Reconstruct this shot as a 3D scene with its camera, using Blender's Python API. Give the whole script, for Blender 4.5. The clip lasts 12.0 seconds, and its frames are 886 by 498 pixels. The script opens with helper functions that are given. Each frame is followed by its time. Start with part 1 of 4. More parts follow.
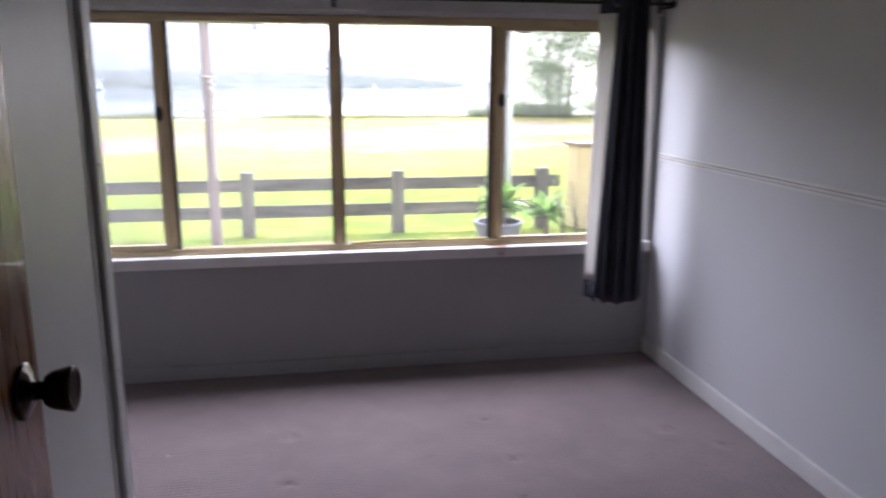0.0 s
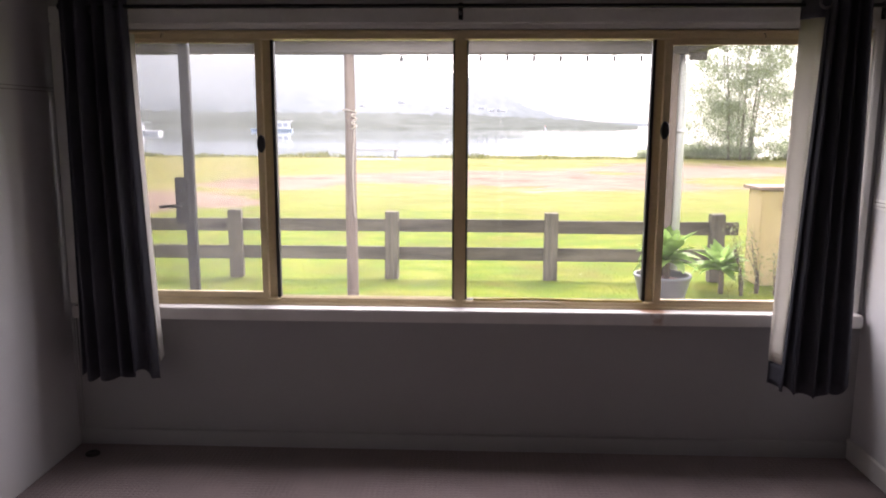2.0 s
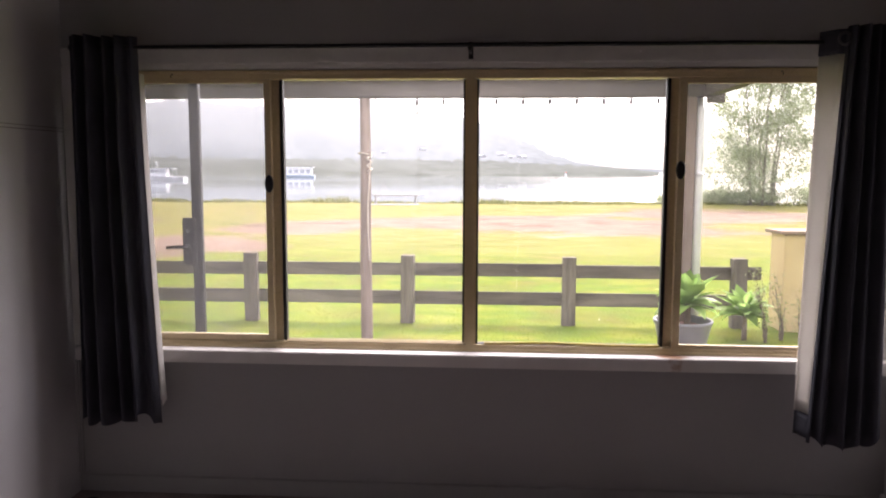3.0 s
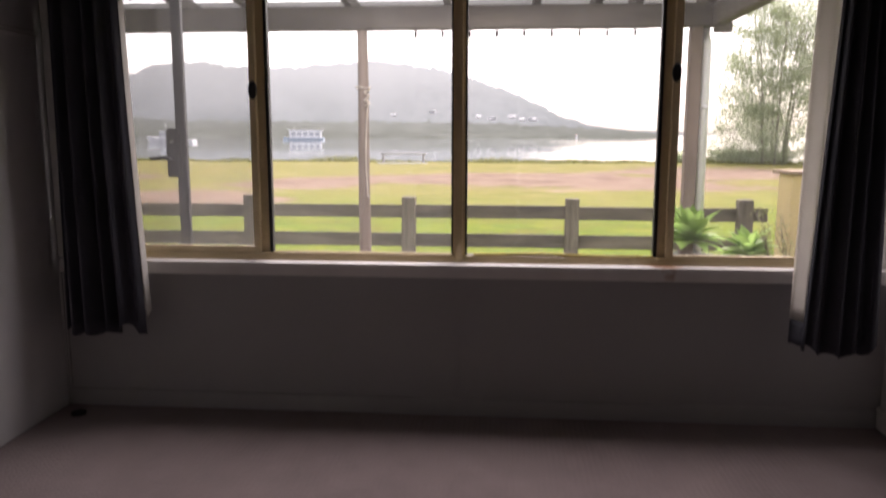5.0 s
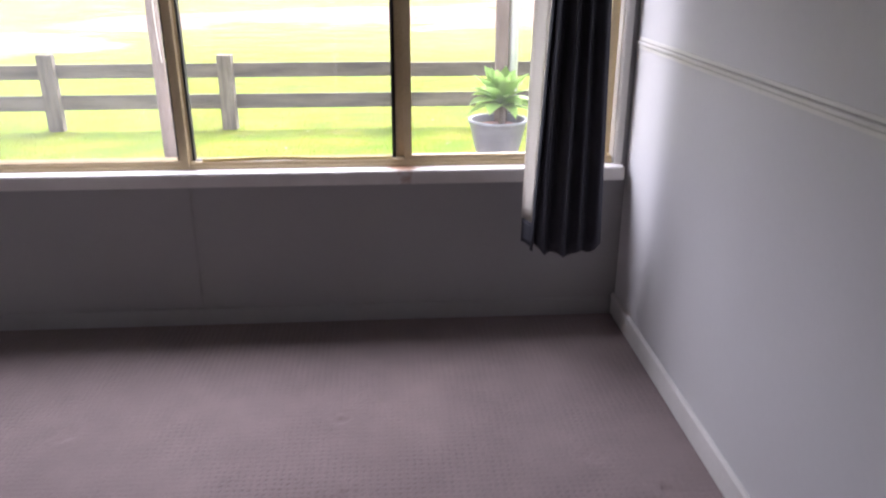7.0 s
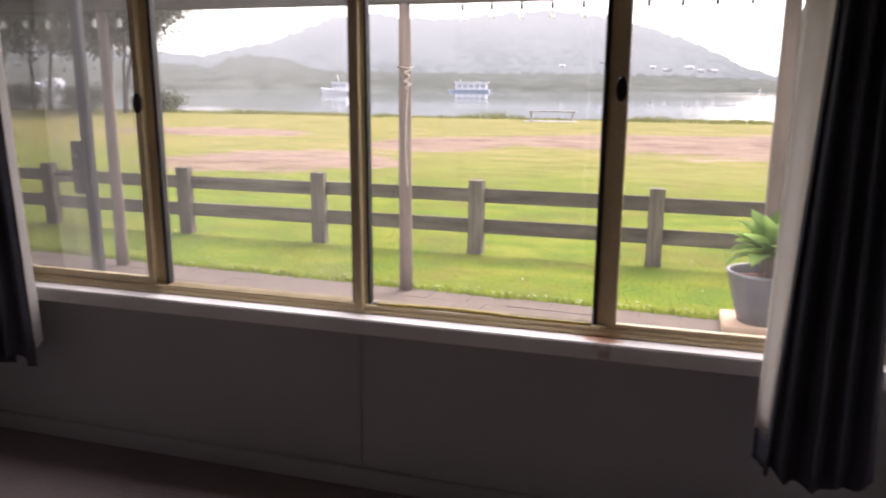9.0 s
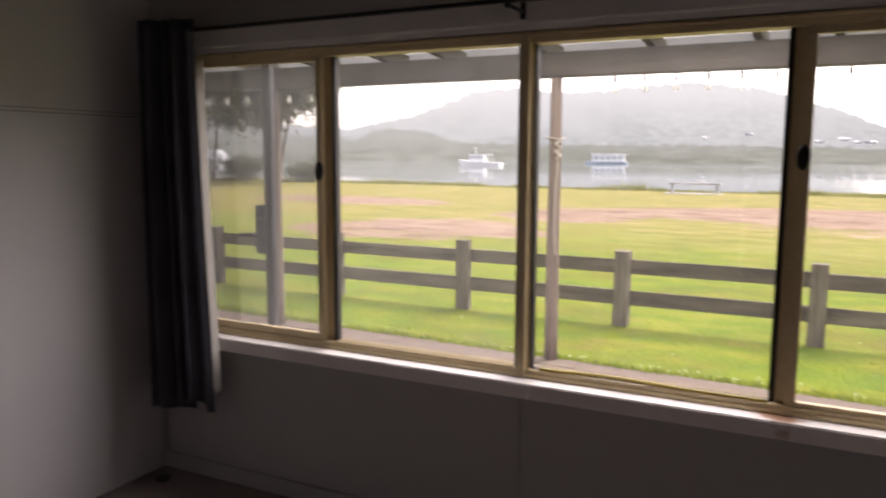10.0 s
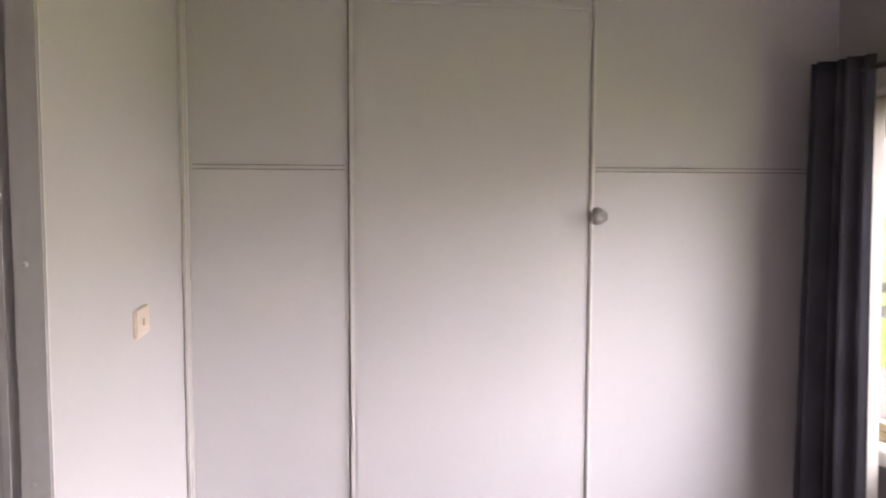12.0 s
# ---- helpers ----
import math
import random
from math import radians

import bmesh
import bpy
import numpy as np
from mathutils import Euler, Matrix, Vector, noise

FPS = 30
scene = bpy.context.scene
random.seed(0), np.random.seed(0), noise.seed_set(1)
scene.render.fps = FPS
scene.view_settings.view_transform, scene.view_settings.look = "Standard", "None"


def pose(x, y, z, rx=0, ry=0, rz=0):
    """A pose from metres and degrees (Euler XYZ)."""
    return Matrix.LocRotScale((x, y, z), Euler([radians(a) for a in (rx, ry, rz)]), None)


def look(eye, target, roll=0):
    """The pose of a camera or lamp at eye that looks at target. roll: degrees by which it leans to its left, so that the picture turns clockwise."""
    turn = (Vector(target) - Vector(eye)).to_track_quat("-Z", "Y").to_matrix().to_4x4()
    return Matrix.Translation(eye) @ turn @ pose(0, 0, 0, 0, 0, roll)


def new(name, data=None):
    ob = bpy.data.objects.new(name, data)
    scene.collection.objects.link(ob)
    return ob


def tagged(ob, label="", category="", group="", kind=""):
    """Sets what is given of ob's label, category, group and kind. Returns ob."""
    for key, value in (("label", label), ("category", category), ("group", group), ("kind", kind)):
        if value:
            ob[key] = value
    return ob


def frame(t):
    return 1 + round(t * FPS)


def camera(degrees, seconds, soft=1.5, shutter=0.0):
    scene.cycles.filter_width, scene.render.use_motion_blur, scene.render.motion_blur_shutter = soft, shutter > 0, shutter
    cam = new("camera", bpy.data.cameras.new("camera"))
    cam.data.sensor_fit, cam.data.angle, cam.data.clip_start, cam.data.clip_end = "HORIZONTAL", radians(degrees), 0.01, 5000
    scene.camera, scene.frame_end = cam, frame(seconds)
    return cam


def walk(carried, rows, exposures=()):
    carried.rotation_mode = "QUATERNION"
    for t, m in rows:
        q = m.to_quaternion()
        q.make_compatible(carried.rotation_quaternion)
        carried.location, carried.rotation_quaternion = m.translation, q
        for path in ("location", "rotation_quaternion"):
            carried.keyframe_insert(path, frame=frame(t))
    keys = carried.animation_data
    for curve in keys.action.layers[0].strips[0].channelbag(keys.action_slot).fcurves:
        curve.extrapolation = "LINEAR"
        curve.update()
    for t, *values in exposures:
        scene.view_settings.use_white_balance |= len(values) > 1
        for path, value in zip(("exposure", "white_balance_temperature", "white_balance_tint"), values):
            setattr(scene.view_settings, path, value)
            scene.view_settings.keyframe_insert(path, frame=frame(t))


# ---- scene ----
cam = camera(60.4, 12.0, soft=2.0, shutter=0.45)
PATH = [
    (0, (-0.165, -3.702, 1.446), (0.189, -1.78, 1.013), 0.2),
    (0.5, (-0.128, -3.503, 1.444), (-0.104, -1.548, 1.02), 0.2),
    (1, (-0.075, -3.334, 1.468), (-0.136, -1.38, 1.045), 0.2),
    (1.5, (-0.004, -3.194, 1.448), (-0.073, -1.232, 1.065), 0.2),
    (2, (0.052, -3.07, 1.383), (-0.024, -1.098, 1.053), 0.2),
    (2.5, (0.075, -3.017, 1.359), (-0.026, -1.038, 1.091), 0.2),
    (2.7, (0.078, -3.006, 1.358), (-0.035, -1.023, 1.123), 0.2),
    (4.3, (0.171, -2.948, 1.262), (-0.008, -0.965, 1.08), -0.0),
    (4.5, (0.159, -2.94, 1.177), (-0.009, -0.955, 0.998), 0.2),
    (5, (0.173, -2.942, 1.135), (0.017, -0.971, 0.829), 0.1),
    (5.5, (0.307, -3.035, 1.101), (0.196, -1.117, 0.548), -0.1),
    (6, (0.401, -3.125, 1.184), (0.472, -1.256, 0.474), 0.1),
    (6.5, (0.568, -3.003, 1.302), (0.708, -1.149, 0.564), 0.1),
    (6.7, (0.642, -2.907, 1.331), (0.784, -1.055, 0.589), 0.1),
    (8.3, (1.064, -2.241, 1.413), (0.774, -0.324, 0.921), 0.3),
    (8.5, (1.05, -2.232, 1.404), (0.652, -0.329, 0.933), 0.5),
    (9, (0.967, -2.216, 1.369), (0.398, -0.347, 0.94), 0.3),
    (9.5, (0.909, -2.248, 1.357), (0.185, -0.417, 1.009), 0.3),
    (10, (0.886, -2.295, 1.359), (-0.016, -0.527, 1.109), 0.3),
    (10.2, (0.884, -2.322, 1.345), (-0.147, -0.622, 1.124), 0.3),
    (10.5, (0.875, -2.382, 1.374), (-0.409, -0.865, 1.155), 0.4),
    (11, (0.884, -2.316, 1.417), (-0.694, -1.103, 1.22), 0.4),
    (11.5, (0.908, -2.058, 1.417), (-0.969, -1.383, 1.267), -0.2),
    (12, (0.856, -1.755, 1.424), (-1.118, -1.47, 1.276), 0.2),
]
walk(cam, [(t, look(eye, target, roll)) for t, eye, target, roll in PATH], exposures=[(0, 3.1, 5800, 26),
    (0.5, 2.88, 5750, 31),
    (1.0, 2.85, 6150, 27),
    (1.5, 2.75, 6500, 27),
    (2.5, 2.6, 6750, 28),
    (4.5, 2.3, 6950, 29),
    (5.0, 2.0, 7050, 28),
    (5.5, 2.42, 7400, 34),
    (6.0, 3.9, 6450, 27),
    (6.5, 3.55, 6150, 27),
    (8.5, 2.45, 6100, 22),
    (9.0, 2.12, 6800, 29),
    (9.5, 2.1, 7150, 27),
    (10.0, 2.1, 7200, 27),
    (10.5, 2.48, 7250, 31),
    (11, 3.45, 6350, 27),
    (11.5, 4.15, 6500, 27),
    (12, 4.4, 6750, 28)])

# ---- world and light ----
world = bpy.data.worlds.new("overcast_sky")
scene.world = world
world.use_nodes = True
wn, wl = world.node_tree.nodes, world.node_tree.links
wn.clear()
sky = wn.new("ShaderNodeTexSky")
sky.sky_type, sky.sun_disc = "NISHITA", False
sky.sun_elevation, sky.sun_rotation = radians(52), radians(20)
sky.air_density, sky.dust_density, sky.ozone_density = 1.0, 3.0, 1.5
grey = wn.new("ShaderNodeHueSaturation")
grey.inputs["Saturation"].default_value = 0.34
bg = wn.new("ShaderNodeBackground")
bg.inputs["Strength"].default_value = 0.15
wout = wn.new("ShaderNodeOutputWorld")
wl.new(sky.outputs[0], grey.inputs["Color"])
wl.new(grey.outputs[0], bg.inputs["Color"])
wl.new(bg.outputs[0], wout.inputs["Surface"])

sun = new("sun", bpy.data.lights.new("sun", "SUN"))
sun.data.energy, sun.data.angle, sun.data.color = 1.0, radians(25), (1.0, 0.97, 0.92)
sun.matrix_world = look((0, 0, 0), (-0.25, -0.55, -0.8))

# unseen fill lamp under the milky verandah roof sheet, added to brighten the room
fill_lamp = new("verandah_fill_light", bpy.data.lights.new("verandah_fill_light", "AREA"))
fill_lamp.data.shape, fill_lamp.data.size, fill_lamp.data.size_y = "RECTANGLE", 2.0, 2.4
fill_lamp.data.energy, fill_lamp.data.color = 28.0, (0.93, 0.97, 1.0)
fill_lamp.matrix_world = look((0, 1.45, 2.19), (0, 1.40, 1.0))


# ---- materials ----
def node(nt, kind, **values):
    n = nt.nodes.new(kind)
    for k, v in values.items():
        n.inputs[k.replace("_", " ")].default_value = v
    return n


def ramp(nt, src, stops):
    r = nt.nodes.new("ShaderNodeValToRGB")
    el = r.color_ramp.elements
    while len(el) < len(stops):
        el.new(0.5)
    for e, (p, c) in zip(el, stops):
        e.position, e.color = p, (*c, 1)
    nt.links.new(src, r.inputs[0])
    return r.outputs[0]


def mixed(nt, fac, a, b, mode="MIX"):
    m = nt.nodes.new("ShaderNodeMix")
    m.data_type, m.blend_type = "RGBA", mode
    for sock, v in ((m.inputs[0], fac), (m.inputs[6], a), (m.inputs[7], b)):
        if isinstance(v, bpy.types.NodeSocket):
            nt.links.new(v, sock)
        elif isinstance(v, (int, float)):
            sock.default_value = v
        else:
            sock.default_value = (*v, 1)
    return m.outputs[2]


def math_node(nt, op, a, b=0.0):
    m = nt.nodes.new("ShaderNodeMath")
    m.operation = op
    for sock, v in zip(m.inputs, (a, b)):
        if isinstance(v, bpy.types.NodeSocket):
            nt.links.new(v, sock)
        else:
            sock.default_value = v
    return m.outputs[0]


def noise_of(nt, scale, detail=4.0, stretch=(1, 1, 1), rough=0.55):
    co = nt.nodes.new("ShaderNodeTexCoord")
    mp = nt.nodes.new("ShaderNodeMapping")
    mp.inputs["Scale"].default_value = stretch
    nt.links.new(co.outputs["Object"], mp.inputs[0])
    n = node(nt, "ShaderNodeTexNoise", Scale=scale, Detail=detail, Roughness=rough)
    nt.links.new(mp.outputs[0], n.inputs["Vector"])
    return n.outputs[0]


def start_mat(name):
    m = bpy.data.materials.new(name)
    m.use_nodes = True
    nt = m.node_tree
    return m, nt, nt.nodes["Principled BSDF"]


def surface(name, low, high, scale=6.0, fine=90.0, rough=0.6, metal=0.0, bump=0.15, stretch=(1, 1, 1), spec=0.4, vary=0.0, coat=0.0, grit=0.12):
    """Two scales of variation in colour, roughness and relief."""
    m, nt, p = start_mat(name)
    big, small = noise_of(nt, scale, 5, stretch), noise_of(nt, fine, 3, stretch)
    c = ramp(nt, big, [(0.3, low), (0.7, high)])
    grain = ramp(nt, small, [(0.25, (1 - grit,) * 3), (0.75, (1 + grit * 0.6,) * 3)])
    c = mixed(nt, 1.0, c, grain, "MULTIPLY")
    if vary:
        info = nt.nodes.new("ShaderNodeObjectInfo")
        v = ramp(nt, info.outputs["Random"], [(0.0, (1 - vary,) * 3), (1.0, (1 + vary,) * 3)])
        c = mixed(nt, 1.0, c, v, "MULTIPLY")
    nt.links.new(c, p.inputs["Base Color"])
    rr = ramp(nt, big, [(0.2, (rough * 0.85,) * 3), (0.8, (min(1, rough * 1.15),) * 3)])
    nt.links.new(rr, p.inputs["Roughness"])
    p.inputs["Metallic"].default_value = metal
    p.inputs["Specular IOR Level"].default_value = spec
    p.inputs["Coat Weight"].default_value = coat
    b = node(nt, "ShaderNodeBump", Strength=bump, Distance=0.004)
    nt.links.new(small, b.inputs["Height"])
    nt.links.new(b.outputs[0], p.inputs["Normal"])
    return m


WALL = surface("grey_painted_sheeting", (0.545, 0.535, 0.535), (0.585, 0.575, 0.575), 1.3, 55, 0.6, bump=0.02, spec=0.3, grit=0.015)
# same grey paint as WALL, darkened for the shade on the window wall
WALL_SHADED = surface("grey_sheeting_in_shade", (0.335, 0.325, 0.323), (0.375, 0.365, 0.36), 1.1, 60, 0.62, bump=0.02, spec=0.3, grit=0.02)
TRIM = surface("white_gloss_trim", (0.62, 0.60, 0.57), (0.72, 0.70, 0.67), 5, 80, 0.38, bump=0.02, grit=0.03)
GREYTRIM = surface("grey_trim_paint", (0.62, 0.61, 0.61), (0.69, 0.68, 0.68), 4, 70, 0.45, bump=0.02, grit=0.03)
# ceiling is out of view; kept dark to hold down bounced light
CEIL = surface("dark_unseen_ceiling", (0.20, 0.18, 0.16), (0.26, 0.24, 0.22), 2, 60, 0.8, bump=0.05)
GOLD = surface("gold_anodised_aluminium", (0.62, 0.50, 0.30), (0.70, 0.57, 0.36), 9, 140, 0.40, metal=0.1, bump=0.04)
TRACKFILL = surface("dull_track_filler", (0.20, 0.155, 0.085), (0.29, 0.23, 0.14), 9, 120, 0.95, bump=0.2, spec=0.1)
SEAL = surface("black_rubber_seal", (0.015, 0.014, 0.013), (0.03, 0.028, 0.026), 20, 160, 0.6, bump=0.1)
YELLOW = surface("yellowed_vinyl_strip", (0.45, 0.34, 0.07), (0.55, 0.43, 0.10), 12, 120, 0.5)
BLACK = surface("black_metal", (0.012, 0.012, 0.013), (0.025, 0.024, 0.024), 15, 160, 0.4, metal=0.3, bump=0.05)
CHROME = surface("dull_chrome", (0.5, 0.5, 0.5), (0.62, 0.62, 0.62), 15, 160, 0.25, metal=1.0, bump=0.03)
GUNMETAL = surface("gunmetal_ring", (0.10, 0.10, 0.11), (0.16, 0.16, 0.17), 15, 160, 0.35, metal=0.9, bump=0.03)
BRONZE = surface("bronze_knob_metal", (0.035, 0.024, 0.018), (0.07, 0.045, 0.03), 18, 150, 0.22, metal=0.9, bump=0.03)
CURTAIN = surface("charcoal_curtain_cloth", (0.042, 0.043, 0.055), (0.066, 0.067, 0.082), 5, 400, 0.75, bump=0.25, spec=0.25)
DOORWOOD = surface("varnished_red_brown_timber", (0.19, 0.075, 0.028), (0.32, 0.145, 0.058), 7, 60, 0.28, bump=0.05, stretch=(6, 6, 0.5), coat=0.4)
CREAM = surface("cream_plastic", (0.72, 0.62, 0.50), (0.78, 0.68, 0.56), 9, 90, 0.35, bump=0.02)
WHITEKNOB = surface("worn_chrome_and_white_knob", (0.20, 0.19, 0.18), (0.42, 0.40, 0.39), 20, 120, 0.35, bump=0.03)
# for the unseen walls behind the camera, dark so that little light bounces
HALLDARK = surface("dark_brown_unseen_wall", (0.07, 0.045, 0.03), (0.12, 0.08, 0.055), 4, 50, 0.6, bump=0.1, stretch=(5, 5, 0.5))
# darker grey painted in for the shade of joints beside the cover beads
JOINTSHADE = surface("joint_shade", (0.24, 0.22, 0.20), (0.34, 0.32, 0.30), 12, 90, 0.9)
# near-black colour that stands for the shade in the cupboard gap
GAPSHADE = surface("gap_shade", (0.02, 0.018, 0.018), (0.03, 0.027, 0.026), 9, 90, 0.9)
SCRAP = surface("dark_plug", (0.02, 0.017, 0.016), (0.04, 0.034, 0.032), 30, 120, 0.7)
FENCEWOOD = surface("weathered_grey_timber", (0.062, 0.051, 0.036), (0.185, 0.158, 0.120), 3, 40, 0.85, bump=0.6, stretch=(5, 5, 0.8), vary=0.18, grit=0.32)
RAILWOOD = surface("weathered_grey_rail_timber", (0.056, 0.046, 0.033), (0.168, 0.143, 0.108), 3, 40, 0.85, bump=0.6, stretch=(0.5, 4, 4), vary=0.15, grit=0.32)
BEAMWOOD = surface("grey_brown_beam_timber", (0.058, 0.048, 0.040), (0.112, 0.095, 0.080), 3, 30, 0.8, bump=0.3, stretch=(0.4, 3, 3), vary=0.1)
POLEWOOD = surface("brown_pole_timber", (0.12, 0.088, 0.07), (0.21, 0.16, 0.13), 3, 30, 0.8, bump=0.35, stretch=(4, 4, 0.5), vary=0.1, grit=0.25)
PIPE = surface("white_downpipe_paint", (0.55, 0.54, 0.53), (0.68, 0.67, 0.66), 4, 80, 0.4, bump=0.04)
ROPE = surface("pale_rope", (0.38, 0.33, 0.27), (0.5, 0.45, 0.38), 40, 200, 0.9, bump=0.4)
POT = surface("grey_glazed_pot", (0.125, 0.125, 0.130), (0.185, 0.185, 0.190), 6, 60, 0.4, bump=0.1)
SOIL = surface("red_brown_soil", (0.12, 0.045, 0.03), (0.20, 0.085, 0.06), 14, 80, 0.95, bump=0.9)
BLOCK = surface("tan_paving_block", (0.42, 0.29, 0.19), (0.52, 0.37, 0.25), 8, 90, 0.85, bump=0.3)
PAVER = surface("wet_brown_pavers", (0.085, 0.066, 0.052), (0.128, 0.100, 0.080), 5, 70, 0.85, bump=0.3, vary=0.06, spec=0.25)
MORTAR = surface("mortar", (0.075, 0.058, 0.046), (0.108, 0.085, 0.068), 9, 90, 0.9, bump=0.3)
BOXPAINT = surface("pale_yellow_boards", (0.50, 0.37, 0.17), (0.60, 0.46, 0.23), 4, 50, 0.7, bump=0.2)
LID = surface("brown_lid_timber", (0.22, 0.15, 0.10), (0.32, 0.23, 0.16), 5, 50, 0.75, bump=0.3)
BARK = surface("grey_bark", (0.075, 0.065, 0.055), (0.16, 0.14, 0.12), 4, 30, 0.95, bump=0.6, stretch=(3, 3, 0.6))
PALEBARK = surface("pale_grey_bark", (0.17, 0.155, 0.135), (0.27, 0.25, 0.22), 4, 30, 0.95, bump=0.4, stretch=(3, 3, 0.6))
BENCHPAINT = surface("grey_white_bench", (0.24, 0.24, 0.24), (0.34, 0.34, 0.34), 4, 40, 0.6)
HULLWHITE = surface("white_hull_paint", (0.70, 0.71, 0.72), (0.80, 0.81, 0.82), 1, 20, 0.3, bump=0.02)
HULLBLUE = surface("pale_blue_hull_paint", (0.38, 0.48, 0.58), (0.46, 0.56, 0.66), 1, 20, 0.35, bump=0.02)
BOATGLASS = surface("grey_boat_windows", (0.36, 0.39, 0.42), (0.46, 0.49, 0.52), 2, 20, 0.15, bump=0.02)
HOUSEWALL = surface("pale_house_wall", (0.38, 0.39, 0.40), (0.50, 0.51, 0.52), 0.4, 6, 0.8)
HOUSEROOF = surface("pale_house_roof", (0.44, 0.46, 0.48), (0.58, 0.60, 0.62), 0.4, 6, 0.6)
REDMARK = surface("red_marker_paint", (0.5, 0.06, 0.04), (0.6, 0.1, 0.06), 3, 30, 0.5)
SCREEN_BAR = surface("grey_powder_coated_bar", (0.028, 0.028, 0.031), (0.045, 0.045, 0.05), 8, 120, 0.45, bump=0.04)
BULBCAP = surface("black_lamp_socket", (0.02, 0.02, 0.02), (0.035, 0.035, 0.035), 20, 100, 0.5)


def thin_cloth(m, amount):
    """Lets part of the light through a cloth."""
    nt = m.node_tree
    p = nt.nodes["Principled BSDF"]
    t = nt.nodes.new("ShaderNodeBsdfTranslucent")
    t.inputs[0].default_value = (0.70, 0.68, 0.64, 1)
    mx = node(nt, "ShaderNodeMixShader", Fac=amount)
    nt.links.new(p.outputs[0], mx.inputs[1])
    nt.links.new(t.outputs[0], mx.inputs[2])
    nt.links.new(mx.outputs[0], nt.nodes["Material Output"].inputs[0])
    return m


LINING = thin_cloth(surface("white_curtain_lining", (0.66, 0.64, 0.60), (0.76, 0.74, 0.70), 6, 300, 0.8, bump=0.2, spec=0.2), 0.55)


def leaf_mat(name, low, high, through_light=0.35, rough=0.5):
    m, nt, p = start_mat(name)
    n = noise_of(nt, 2.5, 3)
    geo = nt.nodes.new("ShaderNodeNewGeometry")
    c = ramp(nt, n, [(0.3, low), (0.7, high)])
    v = ramp(nt, geo.outputs["Random Per Island"], [(0.0, (0.7, 0.7, 0.7)), (1.0, (1.3, 1.3, 1.3))])
    c = mixed(nt, 1.0, c, v, "MULTIPLY")
    nt.links.new(c, p.inputs["Base Color"])
    p.inputs["Roughness"].default_value = rough
    t = nt.nodes.new("ShaderNodeBsdfTranslucent")
    nt.links.new(c, t.inputs[0])
    mx = node(nt, "ShaderNodeMixShader", Fac=through_light)
    nt.links.new(p.outputs[0], mx.inputs[1])
    nt.links.new(t.outputs[0], mx.inputs[2])
    nt.links.new(mx.outputs[0], nt.nodes["Material Output"].inputs[0])
    return m


AGAVE = leaf_mat("agave_leaf", (0.30, 0.46, 0.13), (0.44, 0.60, 0.22), 0.5, 0.4)
GRASSBLADE = leaf_mat("grass_blades", (0.120, 0.180, 0.012), (0.200, 0.235, 0.026), 0.6, 0.8)
# the next two leaf colours are lightened for the mist before the trees
CASUARINA = leaf_mat("mist_paled_sheoak_foliage", (0.27, 0.325, 0.20), (0.38, 0.43, 0.28), 0.65, 0.7)
GUMLEAF = leaf_mat("dark_tree_foliage", (0.085, 0.10, 0.068), (0.14, 0.155, 0.105), 0.45, 0.7)
CLOVER = leaf_mat("pale_clover_heads", (0.30, 0.36, 0.22), (0.50, 0.54, 0.42), 0.3, 0.7)
SHRUB = leaf_mat("shrub_leaf", (0.20, 0.23, 0.08), (0.32, 0.32, 0.13), 0.4, 0.6)
BANKGRASS = leaf_mat("bank_tuft", (0.11, 0.13, 0.03), (0.20, 0.20, 0.06), 0.4, 0.7)


def carpet_mat():
    m, nt, p = start_mat("taupe_loop_carpet")
    co = nt.nodes.new("ShaderNodeTexCoord")
    sp = nt.nodes.new("ShaderNodeSeparateXYZ")
    nt.links.new(co.outputs["Object"], sp.inputs[0])
    k = 2 * math.pi / 0.0205
    # the loops wander a little, and are trodden flat in places
    jit = math_node(nt, "MULTIPLY", noise_of(nt, 38, 2), 5.0)
    trod = ramp(nt, noise_of(nt, 2.6, 4), [(0.36, (0.25, 0.25, 0.25)), (0.62, (1, 1, 1))])
    sx = math_node(nt, "SINE", math_node(nt, "ADD", math_node(nt, "MULTIPLY", sp.outputs[0], k), jit))
    sy = math_node(nt, "SINE", math_node(nt, "ADD", math_node(nt, "MULTIPLY", sp.outputs[1], k), jit))
    # a square grid of small pits between the loops
    pits = math_node(nt, "MULTIPLY", math_node(nt, "ADD", sx, 1.0), math_node(nt, "ADD", sy, 1.0))
    big, mid, fine = noise_of(nt, 1.1, 4), noise_of(nt, 9, 4), noise_of(nt, 260, 2)
    c = ramp(nt, big, [(0.3, (0.180, 0.138, 0.134)), (0.7, (0.220, 0.170, 0.165))])
    c = mixed(nt, 1.0, c, ramp(nt, mid, [(0.3, (0.93, 0.93, 0.93)), (0.7, (1.05, 1.05, 1.05))]), "MULTIPLY")
    c = mixed(nt, 1.0, c, ramp(nt, fine, [(0.25, (0.8, 0.8, 0.8)), (0.75, (1.14, 1.14, 1.14))]), "MULTIPLY")
    weave = math_node(nt, "MULTIPLY", trod, math_node(nt, "ADD", math_node(nt, "MULTIPLY", pits, 0.20), math_node(nt, "MULTIPLY", sy, 0.05)))
    d01 = math_node(nt, "SUBTRACT", 0.9, weave)
    c = mixed(nt, 1.0, c, ramp(nt, d01, [(0.05, (0.72, 0.71, 0.71)), (0.7, (1.08, 1.08, 1.08))]), "MULTIPLY")
    nt.links.new(c, p.inputs["Base Color"])
    p.inputs["Roughness"].default_value = 0.95
    p.inputs["Specular IOR Level"].default_value = 0.1
    p.inputs["Sheen Weight"].default_value = 0.25
